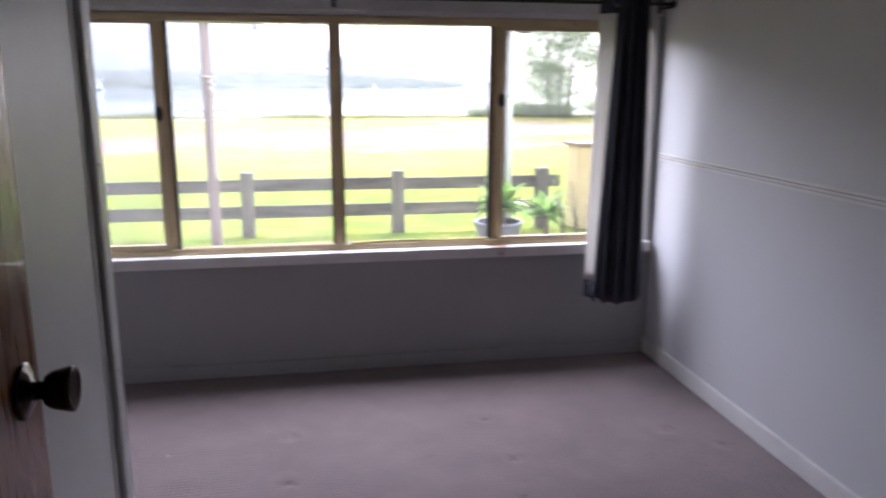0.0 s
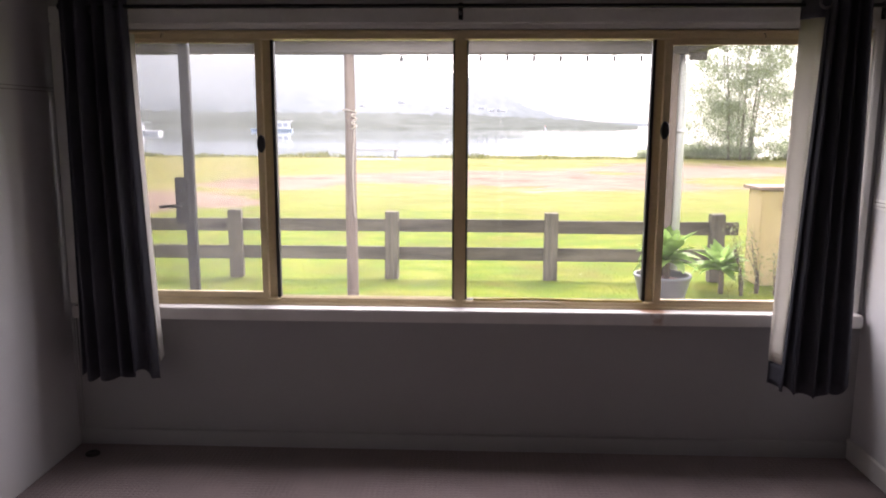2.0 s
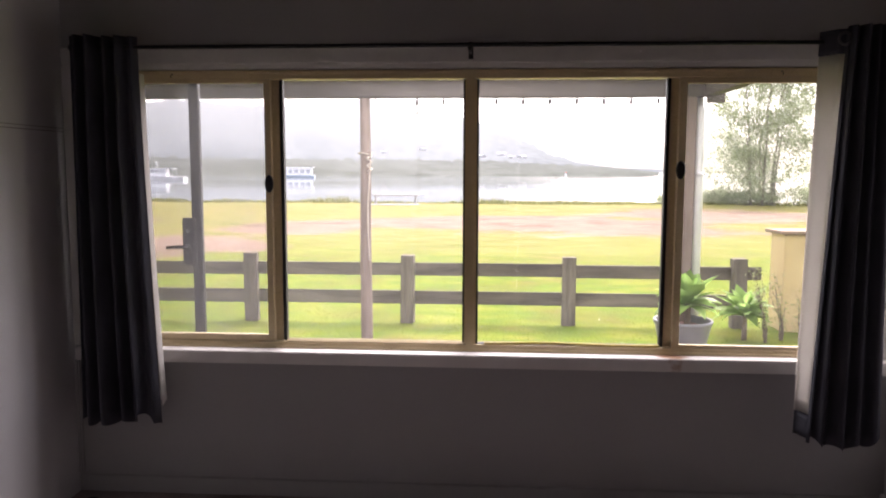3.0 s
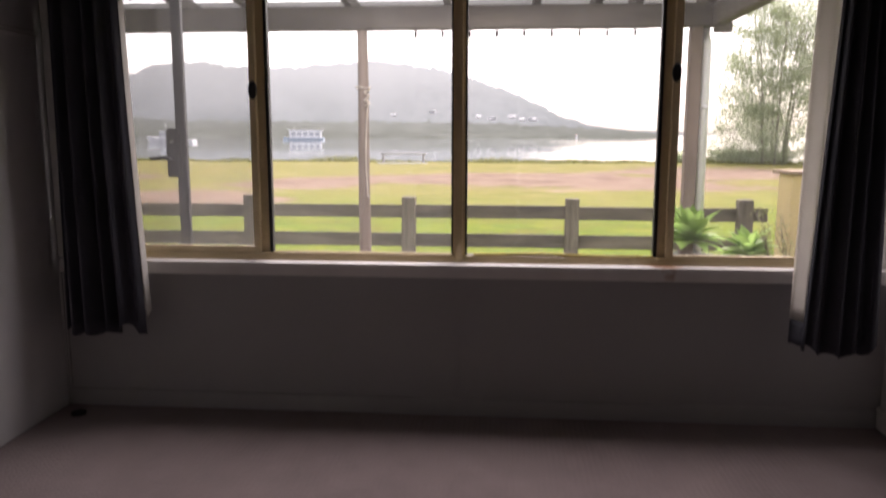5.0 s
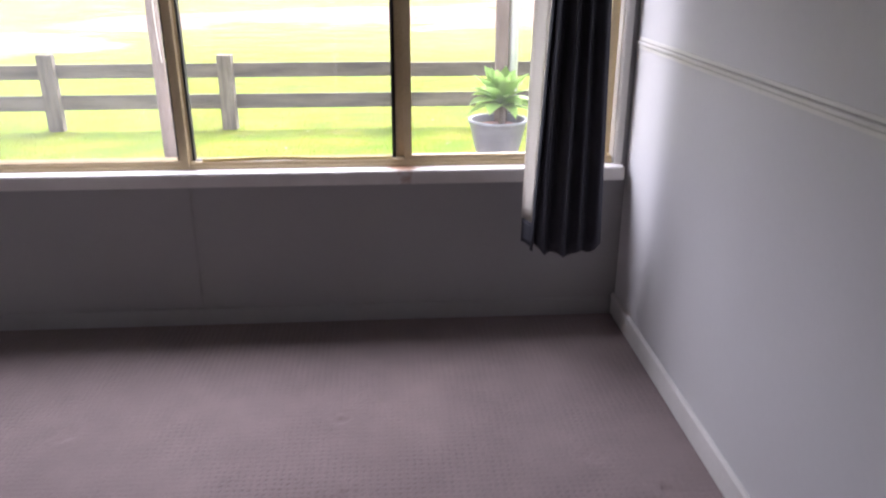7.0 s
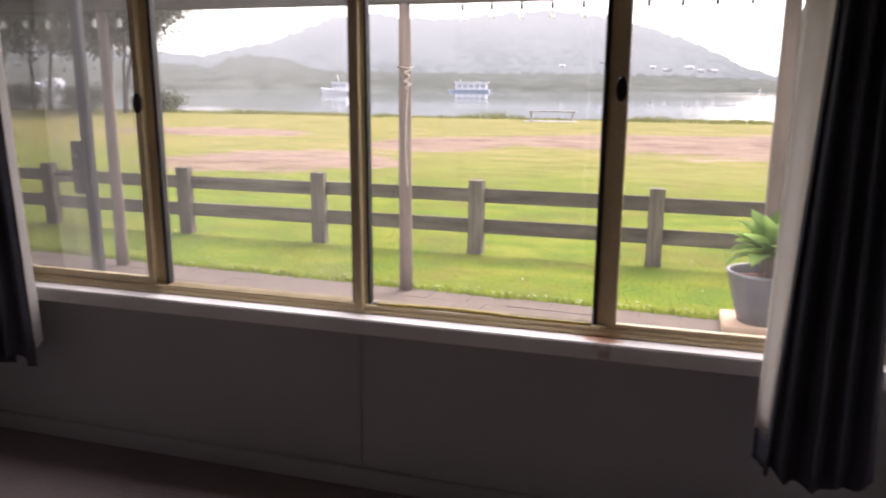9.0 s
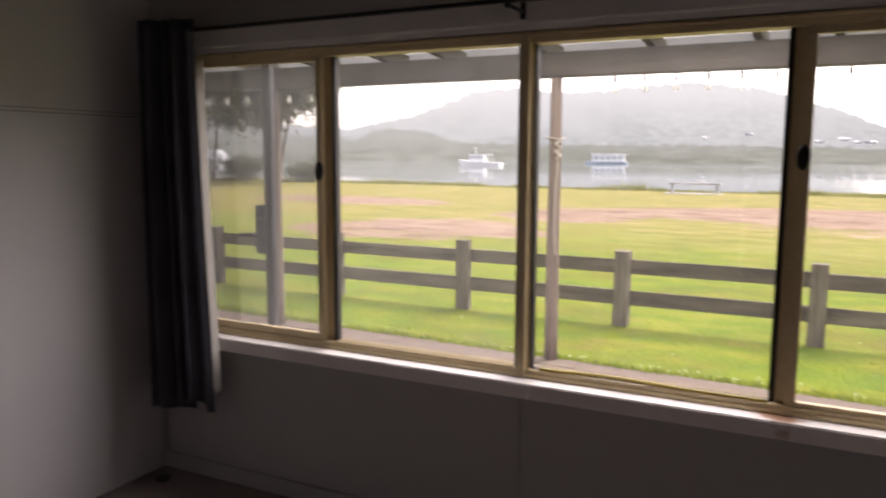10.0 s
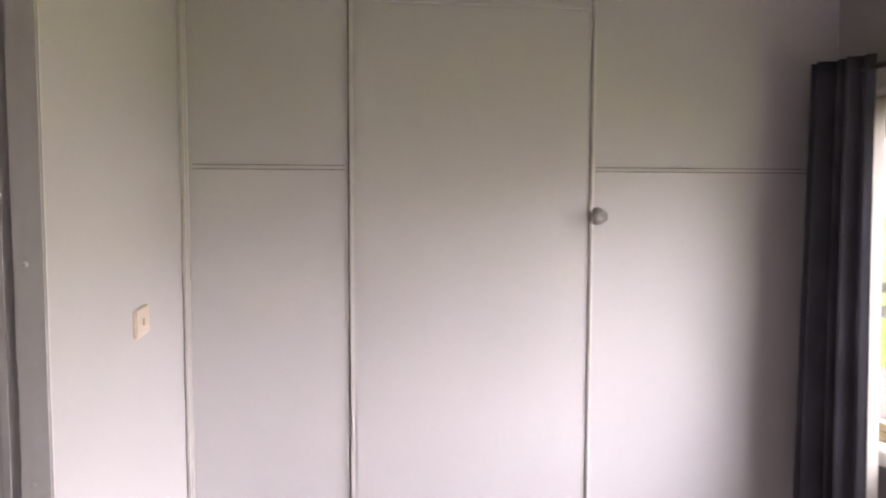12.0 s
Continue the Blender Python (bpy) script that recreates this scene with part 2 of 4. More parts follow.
    h = math_node(nt, "ADD", d01, math_node(nt, "MULTIPLY", fine, 0.6))
    b = node(nt, "ShaderNodeBump", Strength=0.7, Distance=0.004)
    nt.links.new(h, b.inputs["Height"])
    nt.links.new(b.outputs[0], p.inputs["Normal"])
    return m


def ground_mat():
    """Lawn, a worn bare strip and dry grass towards the bank."""
    m, nt, p = start_mat("lawn_and_bare_earth")
    co = nt.nodes.new("ShaderNodeTexCoord")
    sp = nt.nodes.new("ShaderNodeSeparateXYZ")
    nt.links.new(co.outputs["Object"], sp.inputs[0])
    wob = noise_of(nt, 0.13, 5, (0.7, 1, 1))
    patch = noise_of(nt, 0.34, 7, (0.5, 1.0, 1), 0.68)
    y = math_node(nt, "ADD", sp.outputs[1], math_node(nt, "MULTIPLY", wob, 9.0))
    fine, mid = noise_of(nt, 28, 4), noise_of(nt, 3.5, 5, (0.5, 1, 1))
    green = ramp(nt, mid, [(0.34, (0.068, 0.122, 0.008)), (0.52, (0.104, 0.145, 0.008)), (0.66, (0.150, 0.168, 0.018))])
    tufts = noise_of(nt, 1.1, 6, (0.8, 1, 1), 0.7)
    green = mixed(nt, ramp(nt, tufts, [(0.46, (0, 0, 0)), (0.66, (0.75, 0.75, 0.75))]), green, (0.105, 0.092, 0.018))
    streak = noise_of(nt, 1.9, 6, (0.45, 1.0, 1), 0.7)
    dry = ramp(nt, streak, [(0.36, (0.105, 0.118, 0.020)), (0.52, (0.165, 0.150, 0.036)), (0.66, (0.215, 0.175, 0.075))])
    bare = ramp(nt, streak, [(0.34, (0.085, 0.054, 0.040)), (0.46, (0.17, 0.115, 0.085)), (0.58, (0.20, 0.145, 0.105)), (0.70, (0.26, 0.195, 0.155))])
    far = ramp(nt, math_node(nt, "DIVIDE", y, 50.0), [(0.24, (0, 0, 0)), (0.40, (1, 1, 1))])
    c = mixed(nt, far, green, dry)
    # worn places where boats and cars are parked: centre and half axes
    band = None
    for cx, cy, rx, ry in ((-6.9, 12.0, 3.4, 3.3), (1.5, 19.2, 8.2, 5.4), (8.5, 24.5, 6.8, 6.5), (-4.8, 17.6, 2.8, 3.4), (-14.0, 20.0, 5.0, 3.0)):
        dx = math_node(nt, "MULTIPLY", math_node(nt, "SUBTRACT", sp.outputs[0], cx), 1 / rx)
        dy = math_node(nt, "MULTIPLY", math_node(nt, "SUBTRACT", sp.outputs[1], cy), 1 / ry)
        d = math_node(nt, "ADD", math_node(nt, "MULTIPLY", dx, dx), math_node(nt, "MULTIPLY", dy, dy))
        inside = ramp(nt, d, [(0.15, (1, 1, 1)), (1.0, (0, 0, 0))])
        band = inside if band is None else math_node(nt, "MAXIMUM", band, inside)
    v = math_node(nt, "ADD", math_node(nt, "MULTIPLY", band, 0.25), math_node(nt, "ADD", math_node(nt, "MULTIPLY", patch, 0.65), math_node(nt, "MULTIPLY", streak, 0.35)))
    spots = ramp(nt, v, [(0.600, (0, 0, 0)), (0.665, (1, 1, 1))])
    c = mixed(nt, spots, c, bare)
    c = mixed(nt, 1.0, c, ramp(nt, fine, [(0.25, (0.86, 0.87, 0.85)), (0.75, (1.1, 1.1, 1.1))]), "MULTIPLY")
    nt.links.new(c, p.inputs["Base Color"])
    p.inputs["Roughness"].default_value = 0.95
    p.inputs["Specular IOR Level"].default_value = 0.1
    b = node(nt, "ShaderNodeBump", Strength=0.35, Distance=0.02)
    nt.links.new(fine, b.inputs["Height"])
    nt.links.new(b.outputs[0], p.inputs["Normal"])
    return m


def water_mat():
    m, nt, p = start_mat("grey_water")
    p.inputs["Base Color"].default_value = (0.10, 0.12, 0.13, 1)
    p.inputs["IOR"].default_value = 1.33
    p.inputs["Specular IOR Level"].default_value = 0.8
    a, c2 = noise_of(nt, 0.35, 3, (0.25, 1, 1)), noise_of(nt, 0.02, 3, (0.3, 1, 1))
    b = node(nt, "ShaderNodeBump", Strength=0.045, Distance=0.06)
    nt.links.new(a, b.inputs["Height"])
    nt.links.new(b.outputs[0], p.inputs["Normal"])
    nt.links.new(ramp(nt, c2, [(0.40, (0.02,) * 3), (0.66, (0.12,) * 3)]), p.inputs["Roughness"])
    return m


def glass_mat(name, dirt):
    """Clear pane with a thin uneven film of dirt."""
    m, nt, p = start_mat(name)
    nt.nodes.remove(p)
    clear = nt.nodes.new("ShaderNodeBsdfTransparent")
    clear.inputs[0].default_value = (0.95, 0.96, 0.95, 1)
    gloss = node(nt, "ShaderNodeBsdfGlossy", Roughness=0.02)
    film = nt.nodes.new("ShaderNodeBsdfTranslucent")
    film.inputs[0].default_value = (0.85, 0.85, 0.84, 1)
    fr = node(nt, "ShaderNodeFresnel", IOR=1.45)
    m1 = nt.nodes.new("ShaderNodeMixShader")
    nt.links.new(math_node(nt, "MULTIPLY", fr.outputs[0], 0.3), m1.inputs[0])
    nt.links.new(clear.outputs[0], m1.inputs[1])
    nt.links.new(gloss.outputs[0], m1.inputs[2])
    n = math_node(nt, "MULTIPLY", noise_of(nt, 1.6, 3), noise_of(nt, 14, 5, (1, 1, 0.12)))
    amt = ramp(nt, n, [(0.12, (dirt * 0.6,) * 3), (0.5, (dirt * 1.4,) * 3)])
    m2 = nt.nodes.new("ShaderNodeMixShader")
    nt.links.new(amt, m2.inputs[0])
    nt.links.new(m1.outputs[0], m2.inputs[1])
    nt.links.new(film.outputs[0], m2.inputs[2])
    nt.links.new(m2.outputs[0], nt.nodes["Material Output"].inputs[0])
    return m


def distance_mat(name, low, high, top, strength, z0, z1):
    """A far backdrop slope that glows, lit mist painted into its colour, palest upwards."""
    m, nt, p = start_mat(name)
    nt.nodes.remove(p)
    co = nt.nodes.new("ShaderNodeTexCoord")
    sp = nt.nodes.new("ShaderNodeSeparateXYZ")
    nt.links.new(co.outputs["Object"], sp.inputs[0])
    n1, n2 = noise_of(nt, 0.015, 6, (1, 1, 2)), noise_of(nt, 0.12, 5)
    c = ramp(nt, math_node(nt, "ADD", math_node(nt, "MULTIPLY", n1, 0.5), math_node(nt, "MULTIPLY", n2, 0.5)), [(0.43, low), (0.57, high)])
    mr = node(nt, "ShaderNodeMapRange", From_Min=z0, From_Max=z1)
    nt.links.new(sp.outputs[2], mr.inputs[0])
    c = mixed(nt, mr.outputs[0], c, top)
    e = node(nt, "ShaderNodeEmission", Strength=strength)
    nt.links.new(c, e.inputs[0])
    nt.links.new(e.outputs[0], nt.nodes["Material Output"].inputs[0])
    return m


def roof_sheet_mat():
    m, nt, p = start_mat("milky_roof_sheet")
    nt.nodes.remove(p)
    n = noise_of(nt, 2.0, 4)
    c = ramp(nt, n, [(0.3, (0.20, 0.225, 0.24)), (0.7, (0.28, 0.305, 0.32))])
    t = nt.nodes.new("ShaderNodeBsdfTranslucent")
    d = nt.nodes.new("ShaderNodeBsdfDiffuse")
    nt.links.new(c, t.inputs[0])
    nt.links.new(c, d.inputs[0])
    mx = node(nt, "ShaderNodeMixShader", Fac=0.2)
    nt.links.new(t.outputs[0], mx.inputs[1])
    nt.links.new(d.outputs[0], mx.inputs[2])
    clear = nt.nodes.new("ShaderNodeBsdfTransparent")
    m2 = node(nt, "ShaderNodeMixShader", Fac=0.92)
    nt.links.new(clear.outputs[0], m2.inputs[1])
    nt.links.new(mx.outputs[0], m2.inputs[2])
    nt.links.new(m2.outputs[0], nt.nodes["Material Output"].inputs[0])
    return m


def mesh_screen_mat():
    m, nt, p = start_mat("fine_insect_mesh")
    p.inputs["Base Color"].default_value = (0.12, 0.12, 0.13, 1)
    p.inputs["Roughness"].default_value = 0.7
    t = nt.nodes.new("ShaderNodeBsdfTransparent")
    mx = node(nt, "ShaderNodeMixShader", Fac=0.12)
    nt.links.new(t.outputs[0], mx.inputs[1])
    nt.links.new(p.outputs[0], mx.inputs[2])
    nt.links.new(mx.outputs[0], nt.nodes["Material Output"].inputs[0])
    return m


def sill_mat():
    """White sill paint with one rust stain."""
    m, nt, p = start_mat("white_sill_paint")
    co = nt.nodes.new("ShaderNodeTexCoord")
    mp = nt.nodes.new("ShaderNodeMapping")
    mp.inputs["Location"].default_value = (-0.79, 0.018, 0)
    nt.links.new(co.outputs["Object"], mp.inputs[0])
    sc = nt.nodes.new("ShaderNodeVectorMath")
    sc.operation = "MULTIPLY"
    sc.inputs[1].default_value = (7.0, 13, 0)
    nt.links.new(mp.outputs[0], sc.inputs[0])
    ln = nt.nodes.new("ShaderNodeVectorMath")
    ln.operation = "LENGTH"
    nt.links.new(sc.outputs[0], ln.inputs[0])
    n = noise_of(nt, 26, 5)
    v = math_node(nt, "ADD", ln.outputs["Value"], math_node(nt, "MULTIPLY", n, 0.9))
    stain = ramp(nt, v, [(0.75, (1, 1, 1)), (1.3, (0, 0, 0))])
    base = ramp(nt, noise_of(nt, 5, 4), [(0.3, (0.62, 0.59, 0.56)), (0.7, (0.74, 0.71, 0.68))])
    nt.links.new(mixed(nt, math_node(nt, "MULTIPLY", stain, 0.88), base, (0.33, 0.15, 0.06)), p.inputs["Base Color"])
    p.inputs["Roughness"].default_value = 0.42
    return m


CARPET, GROUND, WATER = carpet_mat(), ground_mat(), water_mat()
GLASS_MILKY, GLASS_HAZY, GLASS = glass_mat("milky_window_glass", 0.036), glass_mat("hazy_window_glass", 0.026), glass_mat("window_glass", 0.014)
BULBGLASS = glass_mat("bulb_glass", 0.40)
FARHILL = distance_mat("hill_mist_glow", (0.455, 0.53, 0.565), (0.665, 0.75, 0.80), (0.98, 1.06, 1.12), 0.205, -4, 60)
NEARWOOD = distance_mat("shore_wood_mist_glow", (0.37, 0.42, 0.37), (0.56, 0.62, 0.57), (0.66, 0.73, 0.72), 0.184, -2, 14)
ROOFSHEET, MESHSCREEN, SILLPAINT = roof_sheet_mat(), mesh_screen_mat(), sill_mat()


# ---- builders ----
def bm_box(x0, y0, z0, x1, y1, z1, bevel=0.0, bm=None):
    bm = bm or bmesh.new()
    v = bmesh.ops.create_cube(bm, size=1.0)["verts"]
    for p in v:
        p.co = Vector((x0 + (p.co.x + 0.5) * (x1 - x0), y0 + (p.co.y + 0.5) * (y1 - y0), z0 + (p.co.z + 0.5) * (z1 - z0)))
    if bevel:
        es = list({e for p in v for e in p.link_edges})
        bmesh.ops.bevel(bm, geom=es, offset=bevel, segments=2, affect="EDGES")
    return bm


def bm_tube(points, radii, sides=12, bm=None, caps=True):
    """A round tube along points, with a radius at each."""
    bm = bm or bmesh.new()
    pts = [Vector(p) for p in points]
    rings = []
    for i, p in enumerate(pts):
        d = (pts[min(i + 1, len(pts) - 1)] - pts[max(i - 1, 0)]).normalized()
        a = d.orthogonal().normalized() if abs(d.z) < 0.95 else d.cross(Vector((0, 1, 0))).normalized()
        b = d.cross(a)
        r = float(radii[i] if isinstance(radii, (list, tuple)) else radii)
        rings.append([bm.verts.new(p + r * (math.cos(k) * a + math.sin(k) * b)) for k in np.linspace(0, 2 * math.pi, sides, endpoint=False)])
    for r0, r1 in zip(rings, rings[1:]):
        for k in range(sides):
            bm.faces.new((r0[k], r0[(k + 1) % sides], r1[(k + 1) % sides], r1[k])).smooth = True
    if caps:
        bm.faces.new(list(reversed(rings[0])))
        bm.faces.new(rings[-1])
    return bm


def bm_lathe(profile, sides=28, axis="z", bm=None):
    """A turned shape from (radius, height) pairs round z, or along x."""
    bm = bm or bmesh.new()
    rings = []
    for r, h in profile:
        ring = []
        for k in np.linspace(0, 2 * math.pi, sides, endpoint=False):
            c, s = r * math.cos(k), r * math.sin(k)
            ring.append(bm.verts.new((c, s, h) if axis == "z" else (h, c, s)))
        rings.append(ring)
    for r0, r1 in zip(rings, rings[1:]):
        for k in range(sides):
            bm.faces.new((r0[k], r0[(k + 1) % sides], r1[(k + 1) % sides], r1[k])).smooth = True
    bm.faces.new(list(reversed(rings[0])))
    bm.faces.new(rings[-1])
    return bm


def mesh_of(name, bm, material):
    bmesh.ops.recalc_face_normals(bm, faces=bm.faces)
    me = bpy.data.meshes.new(name)
    bm.to_mesh(me)
    bm.free()
    me.materials.append(material)
    return me


def thing(name, bm, material, label, category="", group="", kind="", at=(0, 0, 0)):
    ob = new(name, mesh_of(name, bm, material))
    ob.location = at
    return tagged(ob, label, category, group, kind)


def holder(name, label, category="", group="", kind="", at=(0, 0, 0)):
    ob = new(name)
    ob.location = at
    ob.empty_display_size = 0.1
    return tagged(ob, label, category, group, kind)


def part(name, bm, material, parent, label=""):
    ob = new(name, mesh_of(name, bm, material))
    ob.parent = parent
    return tagged(ob, label)


def soup(name, verts, faces, material):
    """A mesh from arrays of computed corners."""
    me = bpy.data.meshes.new(name)
    me.from_pydata([tuple(v) for v in verts], [], [tuple(f) for f in faces])
    me.materials.append(material)
    return me


# ---- plan ----
XL, XR = -1.634, 1.638        # side walls, inner faces
YB, YP, YE = -2.224, -2.243, -3.61    # stub wall with the switch, at the corner and at its free end; entry wall
XC = -0.519                   # cupboard side of the entry recess
CEILING = 2.40
GZ = -0.185                   # ground at the house

# ---- the room's shell ----
def carpet():
    """Carpet sheet with the dents that furniture feet left."""
    dents = [(0.606, -1.065), (0.565, -1.352), (-0.26, -1.11), (-0.29, -1.35), (1.48, -1.10), (0.58, -0.70), (-0.26, -0.73), (1.31, -0.93)]
    bm = bmesh.new()
    nx, ny = 330, 230
    xs, ys = np.linspace(XL - 0.04, XR + 0.04, nx), np.linspace(-2.3, 0.02, ny)
    rows = []
    for y in ys:
        row = []
        for x in xs:
            z = 0.0
            for i, (a, b) in enumerate(dents):
                dx, dy = x - a, y - b
                r = dx * dx + dy * dy
                if r < 0.01:
                    lump = noise.noise(Vector((dx * 45 + 7 * i, dy * 45, i)))
                    z += (-0.009 + 0.015 * lump) * math.exp(-r / 0.0011) + 0.005 * math.exp(-r / 0.004)
            row.append(bm.verts.new((x, y, z)))
        rows.append(row)
    for r0, r1 in zip(rows, rows[1:]):
        for k in range(nx - 1):
            bm.faces.new((r0[k], r0[k + 1], r1[k + 1], r1[k])).smooth = True
    return bm


thing("floor", carpet(), CARPET, "taupe loop-pile carpet with dents left by furniture feet", "carpet", kind="structure")
thing("floor_recess", bm_box(-0.75, -5.6, -0.05, XR + 0.04, -2.3, 0.0), CARPET, "taupe loop-pile carpet by the entry", "carpet", kind="structure")
thing("ceiling", bm_box(XL - 0.1, -5.7, CEILING, XR + 0.1, 0.1, CEILING + 0.08), CEIL, "plain unseen ceiling, dark to hold back bounced light", "ceiling", kind="structure")

WIN_L, WIN_R, WIN_B, WIN_T = -1.56, 1.604, 0.595, 1.762    # hole in the end wall
bm = bm_box(XL - 0.1, 0.0, 0.0, XR + 0.1, 0.11, WIN_B)
bm_box(XL - 0.1, 0.0, WIN_T, XR + 0.1, 0.11, CEILING, bm=bm)
bm_box(XL - 0.1, 0.0, WIN_B, WIN_L, 0.11, WIN_T, bm=bm)
bm_box(WIN_R, 0.0, WIN_B, XR + 0.1, 0.11, WIN_T, bm=bm)
thing("wall_north", bm, WALL_SHADED, "grey painted sheet wall below and above the wide window", "wall", kind="structure")
thing("wall_base_outside", bm_box(XL - 0.1, 0.012, -0.6, XR + 0.1, 0.11, -0.002), WALL_SHADED, "painted wall base outside", "wall", kind="structure")
thing("wall_east", bm_box(XR, -5.6, 0.0, XR + 0.1, 0.0, CEILING), WALL, "grey painted sheet wall with a horizontal cover strip", "wall", kind="structure")
thing("wall_west", bm_box(XL - 0.1, -2.3, 0.0, XL, 0.0, CEILING), WALL, "grey painted sheet wall with a flush door panel", "wall", kind="structure")
bm = bm_box(XL, YB - 0.09, 0.0, XC - 0.012, YB, CEILING)
for v in bm.verts:
    v.co.y += (YP - YB) * (v.co.x - XL) / (XC - XL)
thing("wall_stub", bm, WALL, "short grey painted wall with a light switch", "wall", kind="structure")
bm = bm_box(-0.75, -5.6, 0.0, -0.65, YP - 0.09, CEILING)
thing("wall_recess", bm, HALLDARK, "unseen wall beside the entry, dark brown against bounced light", "wall", kind="structure")
bm = bm_box(0.325, YE - 0.1, 0.0, XR, YE, CEILING)
bm_box(-0.65, YE - 0.1, 0.0, -0.555, YE, CEILING, bm=bm)
bm_box(-0.555, YE - 0.1, 2.06, 0.325, YE, CEILING, bm=bm)
thing("wall_south", bm, HALLDARK, "unseen entry wall with a doorway, dark brown against bounced light", "wall", kind="structure")
thing("wall_hall", bm_box(-0.75, -5.7, 0.0, XR + 0.1, -5.6, CEILING), HALLDARK, "plain dark wall added out of view to close the hall", "wall", kind="structure")

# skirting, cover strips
# north skirting and strips take the wall grey with shade in its colour
thing("baseboard_north", bm_box(XL + 0.001, -0.016, 0.0, XR - 0.017, -0.001, 0.072, 0.004), WALL_SHADED, "painted skirting board in the shaded wall grey", "skirting", kind="structure")
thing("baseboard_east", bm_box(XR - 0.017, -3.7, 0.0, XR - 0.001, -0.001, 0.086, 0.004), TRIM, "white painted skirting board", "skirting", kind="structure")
thing("trim_sheet_joint", bm_box(-0.009, -0.007, 0.073, 0.009, 0.001, 0.572, 0.003), WALL_SHADED, "painted vertical joint strip", "strip", kind="structure")
thing("trim_corner_west", bm_box(XL - 0.001, -0.022, 0.073, XL + 0.02, 0.001, 0.571, 0.006), WALL_SHADED, "painted corner strip", "strip", kind="structure")


def rail(name, x, y0, y1, z, side, mat=WALL):
    """A slim horizontal cover bead, a strip along each edge coloured as joint shade."""
    h = holder(name, "painted horizontal cover bead between strips of joint shade", "strip", kind="structure")
    def slab(a, b, z0, z1, bevel):
        return bm_box(min(x + side * a, x + side * b), y0, z0, max(x + side * a, x + side * b), y1, z1, bevel)
    part("bead", slab(-0.001, 0.010, z - 0.005, z + 0.005, 0.002), mat, h)
    for dz in (-0.0068, 0.0068):
        part("joint", slab(-0.001, 0.002, z + dz - 0.0018, z + dz + 0.0018, 0.0), JOINTSHADE, h)
    for dz in (-0.0142, 0.0142):
        part("flange", slab(-0.001, 0.004, z + dz - 0.0055, z + dz + 0.0055, 0.0015), mat, h)


rail("trim_rail_east", XR, -3.7, -0.02, 1.070, -1, TRIM)
rail("trim_rail_west", XL, -0.873, -0.02, 1.503, 1)
rail("trim_rail_west_rear", XL, YB + 0.032, -1.712, 1.503, 1)
for nm, y, gap in (("trim_strip_front", -0.889, 0.003), ("trim_strip_rear", -1.697, 0.005)):
    h = holder(nm, "painted vertical cover bead beside the door panel", "strip", kind="structure")
    part("bead", bm_box(XL - 0.001, y - 0.005, 0.0, XL + 0.013, y + 0.008, CEILING, 0.004), TRIM, h)
    part("joint", bm_box(XL - 0.001, y - 0.005 - gap, 0.0, XL + 0.002, y - 0.0055, CEILING), JOINTSHADE, h, "dark strip for shade in the joint")
    part("flange", bm_box(XL - 0.001, y - 0.015 - gap, 0.0, XL + 0.004, y - 0.0055 - gap, CEILING, 0.0015), WALL, h)
thing("trim_corner_rear", bm_box(XL - 0.001, YB - 0.001, 0.0, XL + 0.03, YB + 0.022, CEILING, 0.008), TRIM, "white painted corner strip", "strip", kind="structure")

# flush panel door in the west wall
flush = holder("panel_door", "grey flush panel door closed in the sheet wall", "door", at=(XL, -1.293, 0))
part("leaf", bm_box(-0.002, -0.388, 0.006, 0.004, 0.388, 2.025, 0.002), WALL, flush)
part("head_strip", bm_box(-0.002, -0.388, 2.032, 0.015, 0.388, 2.054, 0.004), WALL, flush)
bm = bm_lathe([(0.026, 0.0), (0.029, 0.004), (0.027, 0.009), (0.015, 0.012), (0.013, 0.026), (0.020, 0.034), (0.0235, 0.043), (0.021, 0.053), (0.009, 0.057), (0.006, 0.0545)], 28, "x")
knob = part("knob", bm, WHITEKNOB, flush, "round white-painted knob")
knob.location = (0.002, 0.424, 1.346)
knob.scale = (0.95, 1.06, 1.06)

# light switch
sw = holder("light_switch", "cream plastic light switch plate on the grey wall", "switch", at=(-1.105, -2.2335, 1.102))
sw.rotation_euler = (0, 0, math.atan2(YP - YB, XC - XL))
part("plate", bm_box(-0.060, 0.0, -0.038, 0.060, 0.010, 0.038, 0.004), CREAM, sw)
part("rocker", bm_box(-0.007, 0.010, -0.011, 0.007, 0.014, 0.011, 0.002), CREAM, sw)

# end post of the stub wall, cupboard door behind a dark gap
thing("trim_end_post", bm_box(XC - 0.012, YP - 0.052, 0.0, XC, YP + 0.002, CEILING, 0.003), GREYTRIM, "grey painted timber end post with old screw marks", "post", kind="structure")
for z in (1.30, 0.915):
    s = thing("screw_mark", bm_lathe([(0.0045, -0.001), (0.0045, 0.002), (0.002, 0.0025)], 10, "x"), TRIM, "pale filled screw mark on the post", "screw", "screw marks on the post", at=(XC, YP - 0.030, z))
cup = holder("cupboard_door", "flat grey-painted cupboard door beside the entry", "door", at=(XC - 0.01, YP - 0.066, 0))
part("leaf", bm_box(-0.03, -1.38, 0.012, 0.0, -0.0205, 2.30, 0.003), GREYTRIM, cup)
part("edge_strip", bm_box(-0.031, -0.020, 0.012, 0.001, 0.0, 2.30, 0.004), GREYTRIM, cup)
part("filled_hole", bm_lathe([(0.005, -0.001), (0.005, 0.001), (0.003, 0.0015)], 12, "x"), TRIM, cup, "pale filled screw hole").location = (0.0, -0.42, 1.36)
